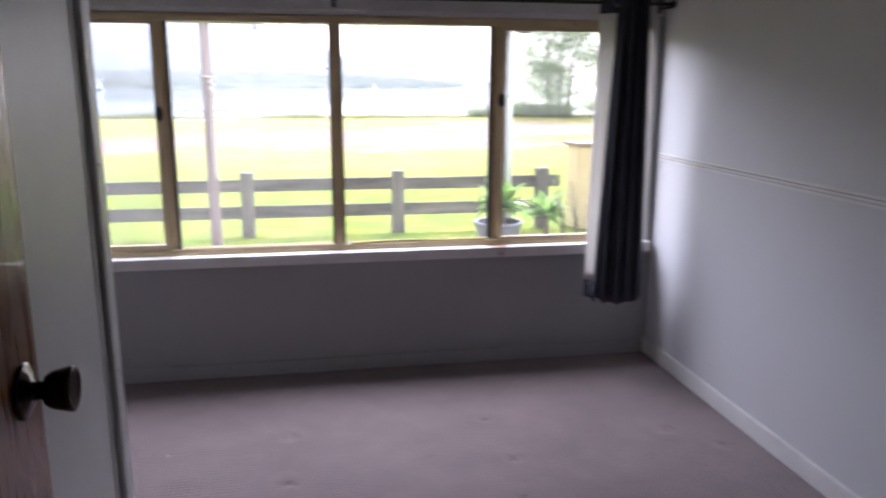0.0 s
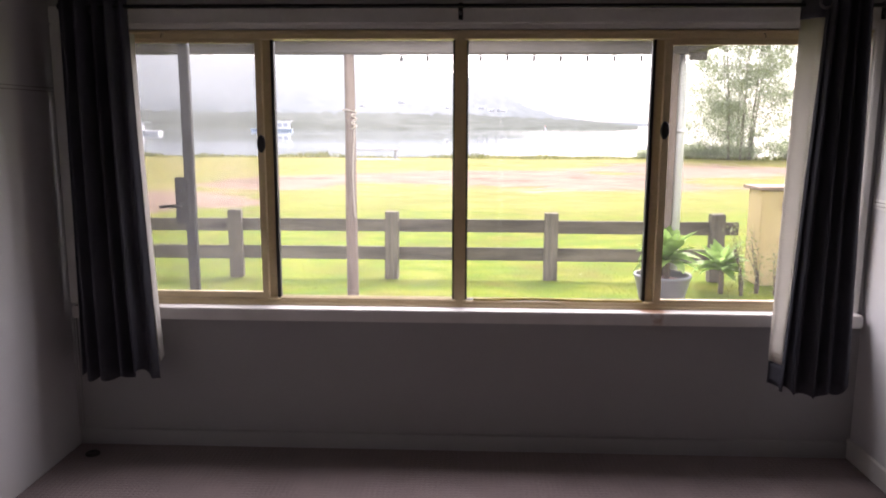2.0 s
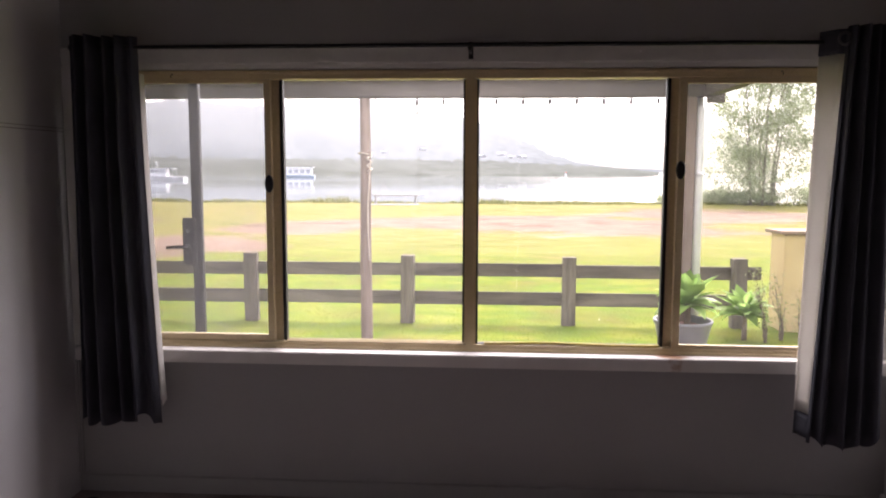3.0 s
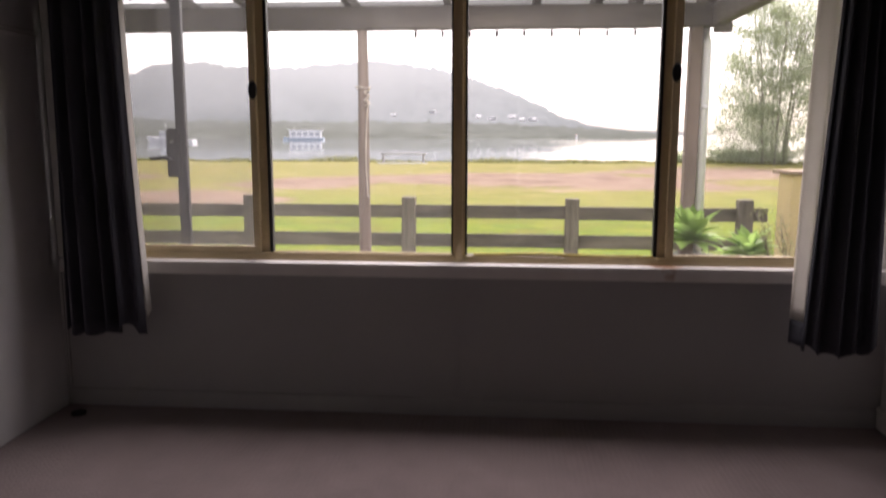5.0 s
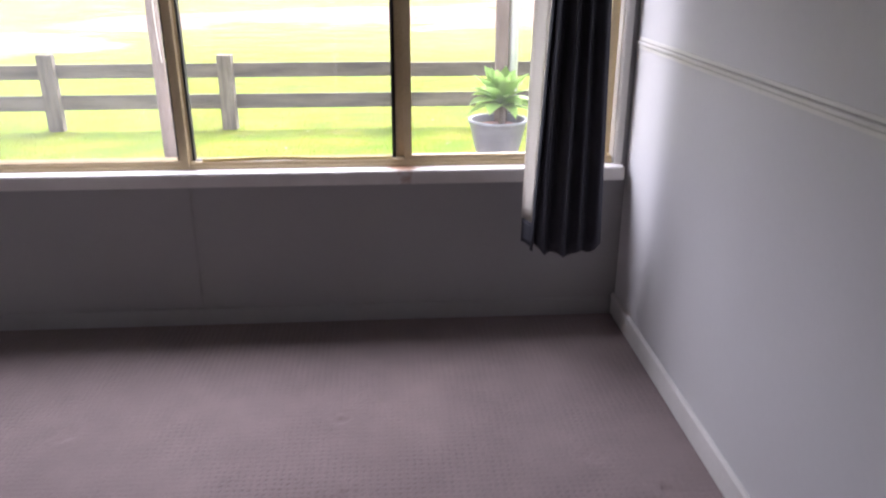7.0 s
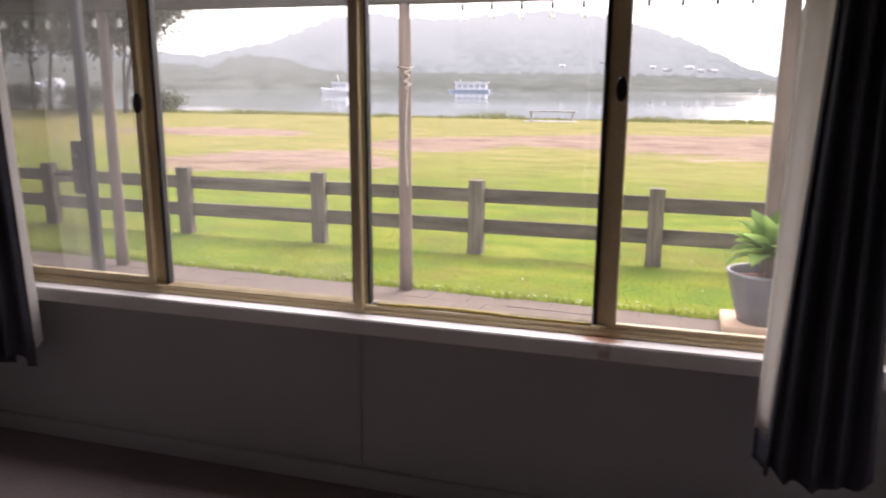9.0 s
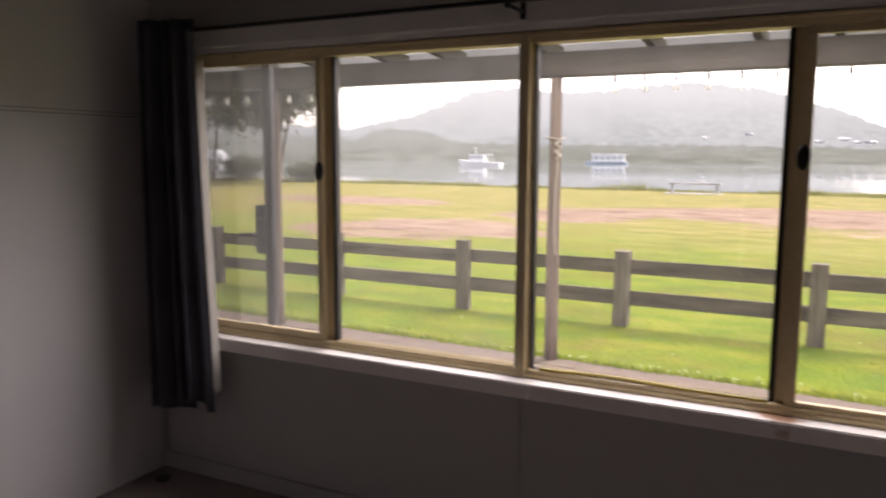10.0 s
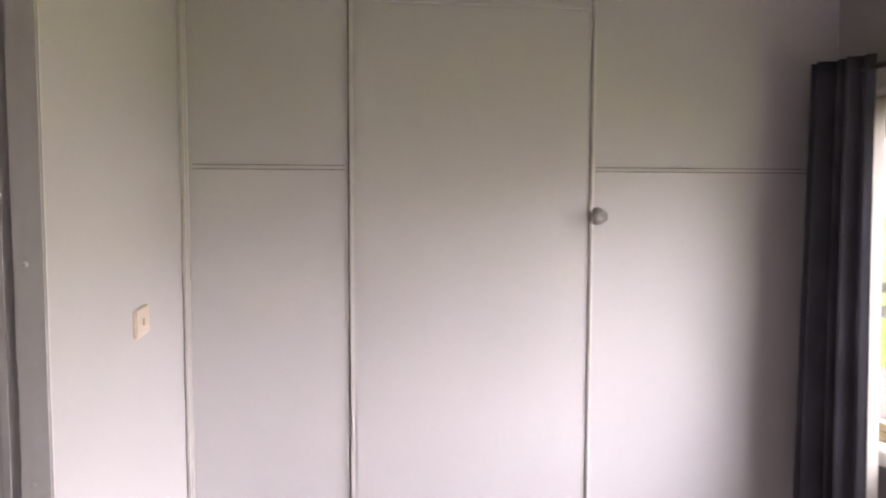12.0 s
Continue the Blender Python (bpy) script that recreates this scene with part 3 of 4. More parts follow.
thing("cupboard_gap_shade", bm_box(-0.65, YE, 0.0, -0.63, YP - 0.091, CEILING), GAPSHADE, "near-black sheet for the shade behind the cupboard door", "recess", kind="structure")

# varnished entry door, swung back against the cupboard
door = holder("door_1", "varnished red-brown timber door standing open", "door", kind="structure", at=(-0.472, YE + 0.012, 0))
part("leaf", bm_box(-0.035, 0.0, 0.012, 0.0, 0.79, 2.04, 0.003), DOORWOOD, door)
hw = part("door_knob", bm_lathe([(0.034, 0.0), (0.036, 0.004), (0.031, 0.008), (0.027, 0.009), (0.025, 0.012), (0.0125, 0.014), (0.011, 0.032), (0.019, 0.036), (0.024, 0.046), (0.0285, 0.072), (0.0285, 0.078), (0.024, 0.0795), (0.022, 0.0765)], 36, "x"), BRONZE, door, "dark bronze round door knob")
hw.location = (0.0, 0.735, 1.116)
hw.scale = (0.68, 0.88, 0.88)
bm = bm_box(0.285, YE - 0.11, 0.0, 0.325, YE + 0.006, 2.05, 0.003)
bm_box(-0.555, YE - 0.11, 0.0, -0.515, YE + 0.006, 2.05, 0.003, bm)
bm_box(-0.515, YE - 0.11, 2.052, 0.285, YE + 0.006, 2.058, 0.002, bm)
thing("door_frame", bm, TRIM, "white painted door frame", "door frame", kind="structure")
thing("floor_plug", bm_lathe([(0.028, 0.0), (0.030, 0.006), (0.024, 0.012), (0.012, 0.013), (0.010, 0.007)], 20), SCRAP, "small dark plug on the carpet near the corner", "plug", at=(-1.53, -0.12, 0.0))

# ---- window ----
win = holder("window_1", "wide gold aluminium sliding window with four panes", "window", kind="structure")


def bar(name, x0, z0, x1, z1, y0, y1, parent, mat=GOLD, bevel=0.003, label=""):
    return part(name, bm_box(x0, y0, z0, x1, y1, z1, bevel), mat, parent, label)


FL, FR = -1.535, 1.584
bar("head", FL, 1.704, FR, 1.739, 0.012, 0.085, win)
bar("head_lip", FL, 1.725, FR, 1.736, 0.0, 0.012, win)
bar("bottom_track", FL, 0.624, FR, 0.649, 0.012, 0.085, win)
bar("track_lip", FL, 0.624, FR, 0.636, 0.002, 0.012, win)
bar("jamb", FL, 0.649, FL + 0.045, 1.704, 0.012, 0.085, win)
bar("jamb", FR - 0.022, 0.649, FR, 1.704, 0.056, 0.085, win)
bar("mullion", -0.014, 0.622, 0.016, 1.732, 0.0, 0.072, win)
bar("mullion_wing", -0.022, 0.649, -0.014, 1.704, 0.022, 0.07, win)
bar("mullion_wing", 0.016, 0.649, 0.024, 1.704, 0.022, 0.07, win)


def sash(x0, x1, z0, z1, inner, y):
    """A sliding sash; inner is the side of its meeting stile (-1 left, 1 right)."""
    s = part("sash", bm_box(x0, y, z0 - 0.026, x1, y + 0.022, z0, 0.002), GOLD, win)
    bar("top_rail", x0, z1, x1, 1.703, y, y + 0.022, s, bevel=0.002)
    e = x1 if inner > 0 else x0
    a, b = (e - 0.026, e) if inner > 0 else (e, e + 0.028)
    bar("meeting_stile", a, z0, b, z1, y - 0.004, y + 0.022, s, bevel=0.002)
    o, p = (x0, x0 + 0.022) if inner > 0 else (x1 - 0.022, x1)
    bar("outer_stile", o, z0, p, z1, y, y + 0.022, s, bevel=0.002)
    # finger latch, a dark oval pull
    lx = (a + b) / 2 + 0.004 * inner
    bm = bm_lathe([(0.020, -0.010), (0.024, -0.006), (0.022, 0.002)], 20)
    for v in bm.verts:
        v.co = Vector((v.co.x * 0.75, v.co.z, v.co.y * 1.5))
    l = part("latch", bm, BLACK, s, "black oval finger latch")
    l.location = (lx, y - 0.006, 1.292 if inner > 0 else 1.352)
    return s


sash(-1.49, -0.796, 0.676, 1.690, 1, 0.020)
sash(0.800, 1.566, 0.662, 1.682, -1, 0.020)
# fixed pane stiles behind the sliding ones, with dark gaskets
for x0, x1, g0, g1 in ((-0.806, -0.765, -0.765, -0.752), (0.770, 0.820, 0.756, 0.770)):
    bar("stile", x0, 0.649, x1, 1.704, 0.046, 0.072, win)
    bar("gasket", g0, 0.649, g1, 1.704, 0.040, 0.070, win, SEAL, 0.001)
bar("gasket", -0.030, 0.651, -0.022, 1.703, 0.030, 0.062, win, SEAL, 0.001)
bar("gasket", 0.024, 0.651, 0.032, 1.703, 0.030, 0.062, win, SEAL, 0.001)
bar("gasket", 0.032, 0.6495, 0.756, 0.6515, 0.030, 0.06, win, SEAL, 0.0)
# dull tan fillers added over the track top to cut its bright reflection
bar("track_filler", -0.752, 0.6495, -0.030, 0.6515, 0.016, 0.083, win, TRACKFILL, 0.0)
bar("track_filler", 0.032, 0.6492, 0.756, 0.6505, 0.062, 0.083, win, TRACKFILL, 0.0)
for x0, x1, z0, z1, y, mt in ((-1.47, -0.819, 0.675, 1.692, 0.031, GLASS_MILKY), (-0.755, -0.024, 0.647, 1.706, 0.056, GLASS_HAZY),
                             (0.026, 0.759, 0.647, 1.706, 0.056, GLASS), (0.823, 1.548, 0.661, 1.684, 0.031, GLASS)):
    pane = bar("pane", x0, z0, x1, z1, y, y + 0.004, win, mt, 0.0)
    pane.visible_shadow = False
# insect screen outside the first sash
fly = part("fly_screen", bm_box(-1.49, 0.079, 0.662, -0.80, 0.080, 1.68), MESHSCREEN, win, "grey insect screen")
fly.visible_shadow = False
# sagging weather strip along the third pane
pts = [(x, 0.026, 0.653 + 0.006 * math.sin(math.pi * min(1, (x - 0.06) / 0.5)) ** 1.5 if x < 0.56 else 0.653) for x in np.linspace(0.06, 0.754, 30)]
part("weather_strip", bm_tube(pts, 0.0055, 8), YELLOW, win, "yellowed strip of seal working loose")

for x in (-1.185, 1.17):
    bm = bm_tube([(x, 0.012, 1.722), (x, -0.006, 1.722), (x, -0.010, 1.716), (x, -0.010, 1.706)], 0.0016, 6)
    thing("hook", bm, BLACK, "small dark wire hook in the window head", "hook", "hooks in the window head")

# timber surround
bm = bm_box(XL + 0.003, -0.018, 1.759, XR - 0.003, 0.0, 1.826, 0.004)
thing("trim_window_head", bm, TRIM, "white painted timber architrave over the window", "architrave", kind="structure")
bm = bm_box(WIN_L, 0.0, 1.740, WIN_R, 0.108, 1.762, 0.002)
thing("trim_window_lining", bm, TRIM, "white painted lining under the window head", "lining", kind="structure")
for nm, x0, x1, x2, x3 in (("trim_window_west", XL + 0.003, -1.565, -1.562, FL), ("trim_window_east", 1.587, 1.615, FR, 1.603)):
    bm = bm_box(x0, -0.018, 0.626, x1, -0.001, 1.758, 0.004)
    bm_box(x2, 0.001, 0.636, x3, 0.108, 1.740, 0.002, bm)
    thing(nm, bm, TRIM, "white painted timber window side trim", "architrave", kind="structure")
thing("window_sill", bm_box(XL + 0.03, -0.062, 0.573, 1.616, 0.108, 0.624, 0.004), SILLPAINT, "white painted timber window sill with a rust stain", "sill", kind="structure")

# ---- curtains ----
ROD_Y, ROD_Z = -0.142, 1.806
rod = holder("curtain_rod", "thin black metal curtain rod on brackets", "curtain rod")
part("pole", bm_tube([(-1.50, ROD_Y, ROD_Z), (1.60, ROD_Y, ROD_Z)], 0.008, 14), BLACK, rod)
for x in (-1.47, 0.0, 1.60):
    bm = bm_box(x - 0.009, -0.026, ROD_Z - 0.035, x + 0.009, -0.0185, ROD_Z + 0.03, 0.002)
    bm_tube([(x, -0.022, ROD_Z - 0.012), (x, ROD_Y - 0.006, ROD_Z - 0.012)], 0.006, 10, bm)
    bm_box(x - 0.008, ROD_Y - 0.012, ROD_Z - 0.020, x + 0.008, ROD_Y + 0.012, ROD_Z - 0.006, 0.002, bm)
    part("bracket", bm, BLACK, rod)
for x in (-1.51, 1.612):
    bm = bm_lathe([(0.006, -0.014), (0.014, -0.008), (0.016, 0.0), (0.014, 0.008), (0.006, 0.014)], 16, "x")
    part("finial", bm, BLACK, rod).location = (x, ROD_Y, ROD_Z)


def cloth(line, z0, z1, drop, depth=0.003, nz=26):
    """A hanging sheet: line(s, h) gives x, y at s along the width and h from the hem up; drop(s) the hem's sag."""
    bm = bmesh.new()
    n = 120
    sheets = []
    for off in (0.0, depth):
        g = []
        for j in range(nz + 1):
            h = j / nz
            row = []
            for i in range(n + 1):
                s = i / n
                x, y = line(s, h)
                z = z0 + (z1 - z0) * h + drop(s) * (1 - h)
                row.append(bm.verts.new((x, y + off, z)))
            g.append(row)
        sheets.append(g)
        for r0, r1 in zip(g, g[1:]):
            for i in range(n):
                bm.faces.new((r0[i], r0[i + 1], r1[i + 1], r1[i])).smooth = True
    a, b = sheets
    for i in range(n):
        bm.faces.new((a[0][i], a[0][i + 1], b[0][i + 1], b[0][i]))
        bm.faces.new((a[-1][i], a[-1][i + 1], b[-1][i + 1], b[-1][i]))
    for j in range(nz):
        for i in (0, n):
            bm.faces.new((a[j][i], a[j + 1][i], b[j + 1][i], b[j][i]))
    return bm


def eyelet(x, y, parent):
    bm = bmesh.new()
    prof = [(math.cos(k) * 0.005, math.sin(k) * 0.003) for k in np.linspace(0, 2 * math.pi, 8, endpoint=False)]
    rings = []
    for t in np.linspace(0, 2 * math.pi, 24, endpoint=False):
        rings.append([bm.verts.new(((0.021 + a) * math.cos(t), b, (0.021 + a) * math.sin(t))) for a, b in prof])
    for i in range(24):
        r0, r1 = rings[i], rings[(i + 1) % 24]
        for k in range(8):
            bm.faces.new((r0[k], r0[(k + 1) % 8], r1[(k + 1) % 8], r1[k])).smooth = True
    part("eyelet", bm, GUNMETAL, parent, "dark metal eyelet ring").location = (x, y, ROD_Z)


# west curtain: dark face, its pale lining behind
cw = holder("curtain", "charcoal eyelet curtain with white lining, drawn aside", "curtain", "pair of curtains")


def west_line(s, h):
    w = 1 - h
    xa, xb = -1.503 - 0.016 * w, -1.258 + 0.044 * w ** 1.4
    a = 0.026 + 0.016 * math.sin(math.pi * min(1, s * 1.15)) + 0.008 * w
    fold = math.sin(s * 31 + 0.5 + 0.6 * math.sin(h * 2.4)) * 0.75 + 0.35 * math.sin(s * 13 + 1.0)
    soft = 1 - 0.55 * max(0, (s - 0.62) / 0.38)
    return xa + (xb - xa) * s, -0.165 + fold * a * soft - 0.03 * (1 - s) ** 3 + 0.02 * s * s


def west_drop(s):
    return 0.012 * math.sin(s * 27) - 0.018 * s + 0.035 * math.exp(-((s - 0.80) / 0.10) ** 2) - 0.012 * max(0, s - 0.9) * 10


part("face", cloth(west_line, 0.364, 1.846, west_drop), CURTAIN, cw)
part("lining", cloth(lambda s, h: (lambda q: (q[0] + 0.003, q[1] + 0.034 - 0.022 * s))(west_line(0.55 + 0.45 * s, h)), 0.44, 1.71, lambda s: 0.0), LINING, cw, "white lining cloth behind the dark face")
part("edge_fold", cloth(lambda s, h: (-1.255 + 0.044 * (1 - h) ** 1.4 + 0.004 * s, -0.135 + 0.03 * s), 0.415, 1.71, lambda s: 0.02 * s), LINING, cw, "white lining turned round the edge")
# hidden cloth added to stop light leaking past the curtain's outer edge
part("return", cloth(lambda s, h: (west_line(0.0, h)[0] - 0.045 * s, west_line(0.0, h)[1] + (-0.024 - west_line(0.0, h)[1]) * s), 0.372, 1.832, lambda s: 0.01 * s, depth=0.004), CURTAIN, cw)
for x in (-1.46, -1.39, -1.32):
    eyelet(x, -0.138, cw)

# east curtain: leading edge turned out to show the lining
ce = holder("curtain", "charcoal eyelet curtain, white lining turned outwards at its edge", "curtain", "pair of curtains")


def east_line(s, h):
    w = 1 - h
    xa, xb = 1.312 - 0.066 * w, 1.446 + 0.052 * w
    fold = math.sin(s * 24 + 1.2 + 0.5 * math.sin(h * 2)) * 0.8 + 0.3 * math.sin(s * 11)
    return xa + (xb - xa) * s, -0.226 + fold * (0.024 + 0.012 * w) * (1 - 0.75 * s ** 4) - 0.024 * s + 0.03 * s * w


part("face", cloth(east_line, 0.374, 1.850, lambda s: 0.012 * math.sin(s * 21) - 0.03 * math.sin(math.pi * s)), CURTAIN, ce)


def turned(s, h):
    w = 1 - h
    xa, xb = 1.245 - 0.025 * w, 1.318 - 0.066 * w
    return xa + (xb - xa) * s, -0.146 - 0.070 * s + 0.010 * math.sin(s * 7 + h)


part("lining", cloth(turned, 0.462, 1.755, lambda s: 0.006 * s), LINING, ce, "white lining turned outwards")
part("header", cloth(lambda s, h: turned(s, 0.9 + 0.1 * h), 1.7555, 1.842, lambda s: 0.0, nz=4), CURTAIN, ce)
part("hem", cloth(lambda s, h: turned(s, 0.08 * h), 0.372, 0.461, lambda s: 0.004 * s, nz=4), CURTAIN, ce)
part("edge_binding", cloth(lambda s, h: (lambda q: (q[0] - 0.010 + 0.012 * s, q[1] - 0.002 - 0.012 * math.sin(math.pi * s)))(turned(1.0, h)), 0.362, 1.842, lambda s: 0.0), CURTAIN, ce)
for x, y in ((1.298, -0.218), (1.37, -0.150), (1.43, -0.150)):
    eyelet(x, y, ce)

# ---- outside: ground, water, distance ----
def ground_height(x, y):
    """Level lawn that falls a little to a low bank, then under the water."""
    bank = 35.6 + 0.9 * math.sin(x * 0.21) + 0.5 * math.sin(x * 0.63 + 1)
    z = GZ - 0.17 * min(1, max(0, (y - 6) / 30))
    z += 0.05 * noise.noise(Vector((x * 0.25, y * 0.25, 0))) * min(1, max(0, (y - 7) / 6))
    if y > bank:
        z -= min(2.4, (y - bank) * 0.55)
    return z


xs = np.unique(np.concatenate([np.linspace(-4000, -80, 12), np.linspace(-80, 80, 170), np.linspace(80, 4000, 12)]))
ys = np.unique(np.concatenate([np.linspace(-4000, -20, 8), np.linspace(-20, 31, 70), [2.84, 2.90], np.linspace(31, 43, 50), np.linspace(43, 4000, 12)]))
verts = [(x, y, ground_height(x, y) if y > 2.87 else GZ - 0.06) for y in ys for x in xs]
nx = len(xs)
faces = [(j * nx + i, j * nx + i + 1, (j + 1) * nx + i + 1, (j + 1) * nx + i) for j in range(len(ys) - 1) for i in range(nx - 1)]
gm = soup("ground", verts, faces, GROUND)
gm.shade_smooth()
tagged(new("ground", gm), "mown lawn with bare earth strips towards the water's edge", "ground", kind="structure")

WATER_Z = -1.5
verts = [(-4000, 34, WATER_Z), (4000, 34, WATER_Z), (4000, 4000, WATER_Z), (-4000, 4000, WATER_Z)]
tagged(new("water", soup("water", verts, [(0, 1, 2, 3)], WATER)), "calm pale grey inlet under mist", "water", kind="structure")


def slope(name, dist, profile, rough, material, label, seed):
    """A far wooded slope: azimuth (degrees left) and rise at each stop, with tree tops along its crest."""
    az = np.linspace(profile[0][0], profile[-1][0], 900)
    rise = np.interp(az, [p[0] for p in profile], [p[1] for p in profile])
    rows, verts, faces = 14, [], []
    for j in range(rows + 1):
        for a, r in zip(az, rise):
            k = radians(a)
            crest = rough * (noise.noise(Vector((a * 1.7, seed, 0))) + 0.7 * noise.noise(Vector((a * 5.3, seed, 3))) + 0.4 * noise.noise(Vector((a * 13, seed, 7))))
            back = dist * (1 + 0.25 * (j / rows))
            top = (r + crest * min(1, r / 0.02)) * dist * 1.25
            z = WATER_Z - 0.3 + max(0.0, top + 1.3) * (j / rows) ** 0.8
            verts.append((-math.sin(k) * back, math.cos(k) * back - 2.5, z))
    n = len(az)
    faces = [(j * n + i, j * n + i + 1, (j + 1) * n + i + 1, (j + 1) * n + i) for j in range(rows) for i in range(n - 1)]
    me = soup(name, verts, faces, material)
    tagged(new(name, me), label, "hill", kind="structure")


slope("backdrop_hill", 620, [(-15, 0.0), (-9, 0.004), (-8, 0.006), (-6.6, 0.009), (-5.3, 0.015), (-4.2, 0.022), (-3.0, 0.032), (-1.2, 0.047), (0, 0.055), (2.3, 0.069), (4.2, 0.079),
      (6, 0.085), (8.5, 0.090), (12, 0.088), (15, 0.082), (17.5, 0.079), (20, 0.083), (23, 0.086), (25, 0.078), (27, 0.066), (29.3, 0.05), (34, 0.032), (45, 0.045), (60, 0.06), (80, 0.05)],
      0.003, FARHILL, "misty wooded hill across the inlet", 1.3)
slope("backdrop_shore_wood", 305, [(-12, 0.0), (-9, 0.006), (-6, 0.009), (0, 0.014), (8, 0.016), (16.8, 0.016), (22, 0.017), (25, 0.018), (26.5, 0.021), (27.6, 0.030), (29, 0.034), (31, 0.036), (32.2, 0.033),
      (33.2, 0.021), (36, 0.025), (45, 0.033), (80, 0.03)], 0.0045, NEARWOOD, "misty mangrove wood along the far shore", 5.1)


def house(x, y, z, w, turn):
    h = holder("house", "small pale house among trees on the misty hillside", "house", "hillside houses", at=(x, y, z))
    h.rotation_euler, h.scale = (0, 0, turn), (1.5, 1.0, 0.5)
    part("wall", bm_box(-w / 2, -3, -2, w / 2, 3, 1.6, 0.05), HOUSEWALL, h)
    bm = bmesh.new()
    pr = [(-w / 2 - 0.5, -3.6, 1.6), (w / 2 + 0.5, -3.6, 1.6), (w / 2 + 0.5, 3.6, 1.6), (-w / 2 - 0.5, 3.6, 1.6), (-w / 2 - 0.5, 0, 3.0), (w / 2 + 0.5, 0, 3.0)]
    v = [bm.verts.new(p) for p in pr]
    for f in ((0, 1, 5, 4), (2, 3, 4, 5), (0, 4, 3), (1, 2, 5), (0, 3, 2, 1)):
        bm.faces.new([v[i] for i in f])
    part("roof", bm, HOUSEROOF, h)


for az, el, d, w in ((0.9, 0.0150, 636, 8), (-0.6, 0.0178, 638, 13), (-1.35, 0.0142, 635, 6), (-2.1, 0.0142, 635, 11), (8.2, 0.020, 640, 7), (5.3, 0.024, 643, 5), (1.9, 0.018, 638, 7)):
    k = radians(az)
    house(-math.sin(k) * d, math.cos(k) * d - 2.5, 1.3 + el * d, 0.28 * w, k + 0.9 * math.sin(az * 5))

# ---- boats ----
def hull_bm(length, beam, height, sheer, rake):
    bm = bmesh.new()
    n, rings = 16, []
    for i in range(n + 1):
        s = i / n
        b = beam / 2 * (1 - max(0, (s - 0.55) / 0.45) ** 2.2) + 0.02
        top = height + sheer * s * s
        x = (s - 0.5) * length
        rings.append([bm.verts.new(p) for p in ((x, -b * 0.7, -0.35), (x + rake * s * s, -b, top), (x + rake * s * s, b, top), (x, b * 0.7, -0.35))])
    for r0, r1 in zip(rings, rings[1:]):
        for k in range(4):
            bm.faces.new((r0[k], r0[(k + 1) % 4], r1[(k + 1) % 4], r1[k]))
    bm.faces.new(rings[0])
    bm.faces.new(list(reversed(rings[-1])))
    return bm


def boat_at(name, label, az, dist, turn):
    k = radians(az)
    h = holder(name, label, "boat", at=(0.5 - math.sin(k) * dist, math.cos(k) * dist - 2.5, WATER_Z))
    h.rotation_euler = (0, 0, turn)
    return h


hb = boat_at("houseboat", "white and pale blue houseboat at anchor on the inlet", 14.9, 222, radians(188))
hb.scale = (0.93,) * 3
part("hull", hull_bm(12.2, 4.2, 0.75, 0.15, 0.3), HULLBLUE, hb)
part("cabin", bm_box(-5.3, -1.7, 0.75, 4.2, 1.7, 2.9, 0.08), HULLWHITE, hb)
part("roof", bm_box(-5.9, -2.0, 2.9, 4.5, 2.0, 3.15, 0.06), HULLWHITE, hb)
for i in range(5):
    for sy in (-1.76, 1.70):
        part("cabin_window", bm_box(-4.9 + i * 1.8, sy, 1.35, -3.6 + i * 1.8, sy + 0.06, 2.45, 0.02), BOATGLASS, hb)
part("mast", bm_tube([(2.8, 0, 3.1), (2.8, 0, 3.9)], 0.06, 8), HULLWHITE, hb)

cr = boat_at("cruiser", "white work cruiser with a wheelhouse and short mast", 24.1, 178, radians(182))
cr.scale = (0.93,) * 3
part("hull", hull_bm(10.8, 3.2, 0.8, 0.75, 0.7), HULLWHITE, cr)
part("wheelhouse", bm_box(-1.2, -1.2, 0.85, 2.6, 1.2, 2.7, 0.1), HULLWHITE, cr)
part("roof", bm_box(-3.0, -1.35, 2.7, 2.9, 1.35, 2.85, 0.04), HULLWHITE, cr)
for x in (-0.9, 0.4, 1.5):
    for sy in (-1.26, 1.2):
        part("cabin_window", bm_box(x, sy, 1.75, x + 0.95, sy + 0.06, 2.4, 0.02), BOATGLASS, cr)
part("mast", bm_tube([(1.2, 0, 2.8), (1.5, 0, 4.6)], 0.09, 8), HULLWHITE, cr)
for y in (-1.2, 1.2):
    part("post", bm_tube([(-2.8, y, 0.8), (-2.8, y, 2.75)], 0.05, 8), HULLWHITE, cr)

my = boat_at("motor_yacht", "long white motor yacht moored across the inlet", 43.6, 262, radians(165))
part("hull", hull_bm(16, 4.4, 1.3, 0.9, 1.6), HULLWHITE, my)
part("cabin", bm_box(-5.2, -1.6, 1.4, 3.0, 1.6, 2.7, 0.25), HULLWHITE, my)
part("flybridge", bm_box(-4.2, -1.3, 2.7, 0.6, 1.3, 3.5, 0.2), HULLWHITE, my)
part("windscreen", bm_box(2.4, -1.4, 1.75, 3.1, 1.4, 2.45, 0.1), BOATGLASS, my)
for sy in (-1.66, 1.6):
    part("cabin_window", bm_box(-4.6, sy, 1.8, 2.2, sy + 0.06, 2.35, 0.02), BOATGLASS, my)

k = radians(-5.3)
mk = holder("channel_marker", "small red and white channel marker in the water", "marker", at=(0.5 - math.sin(k) * 300, math.cos(k) * 300, WATER_Z))
mk.scale = (0.55,) * 3
part("buoy", bm_lathe([(0.5, -0.3), (0.7, 0.3), (0.35, 1.3), (0.3, 1.8)], 16), HULLWHITE, mk)
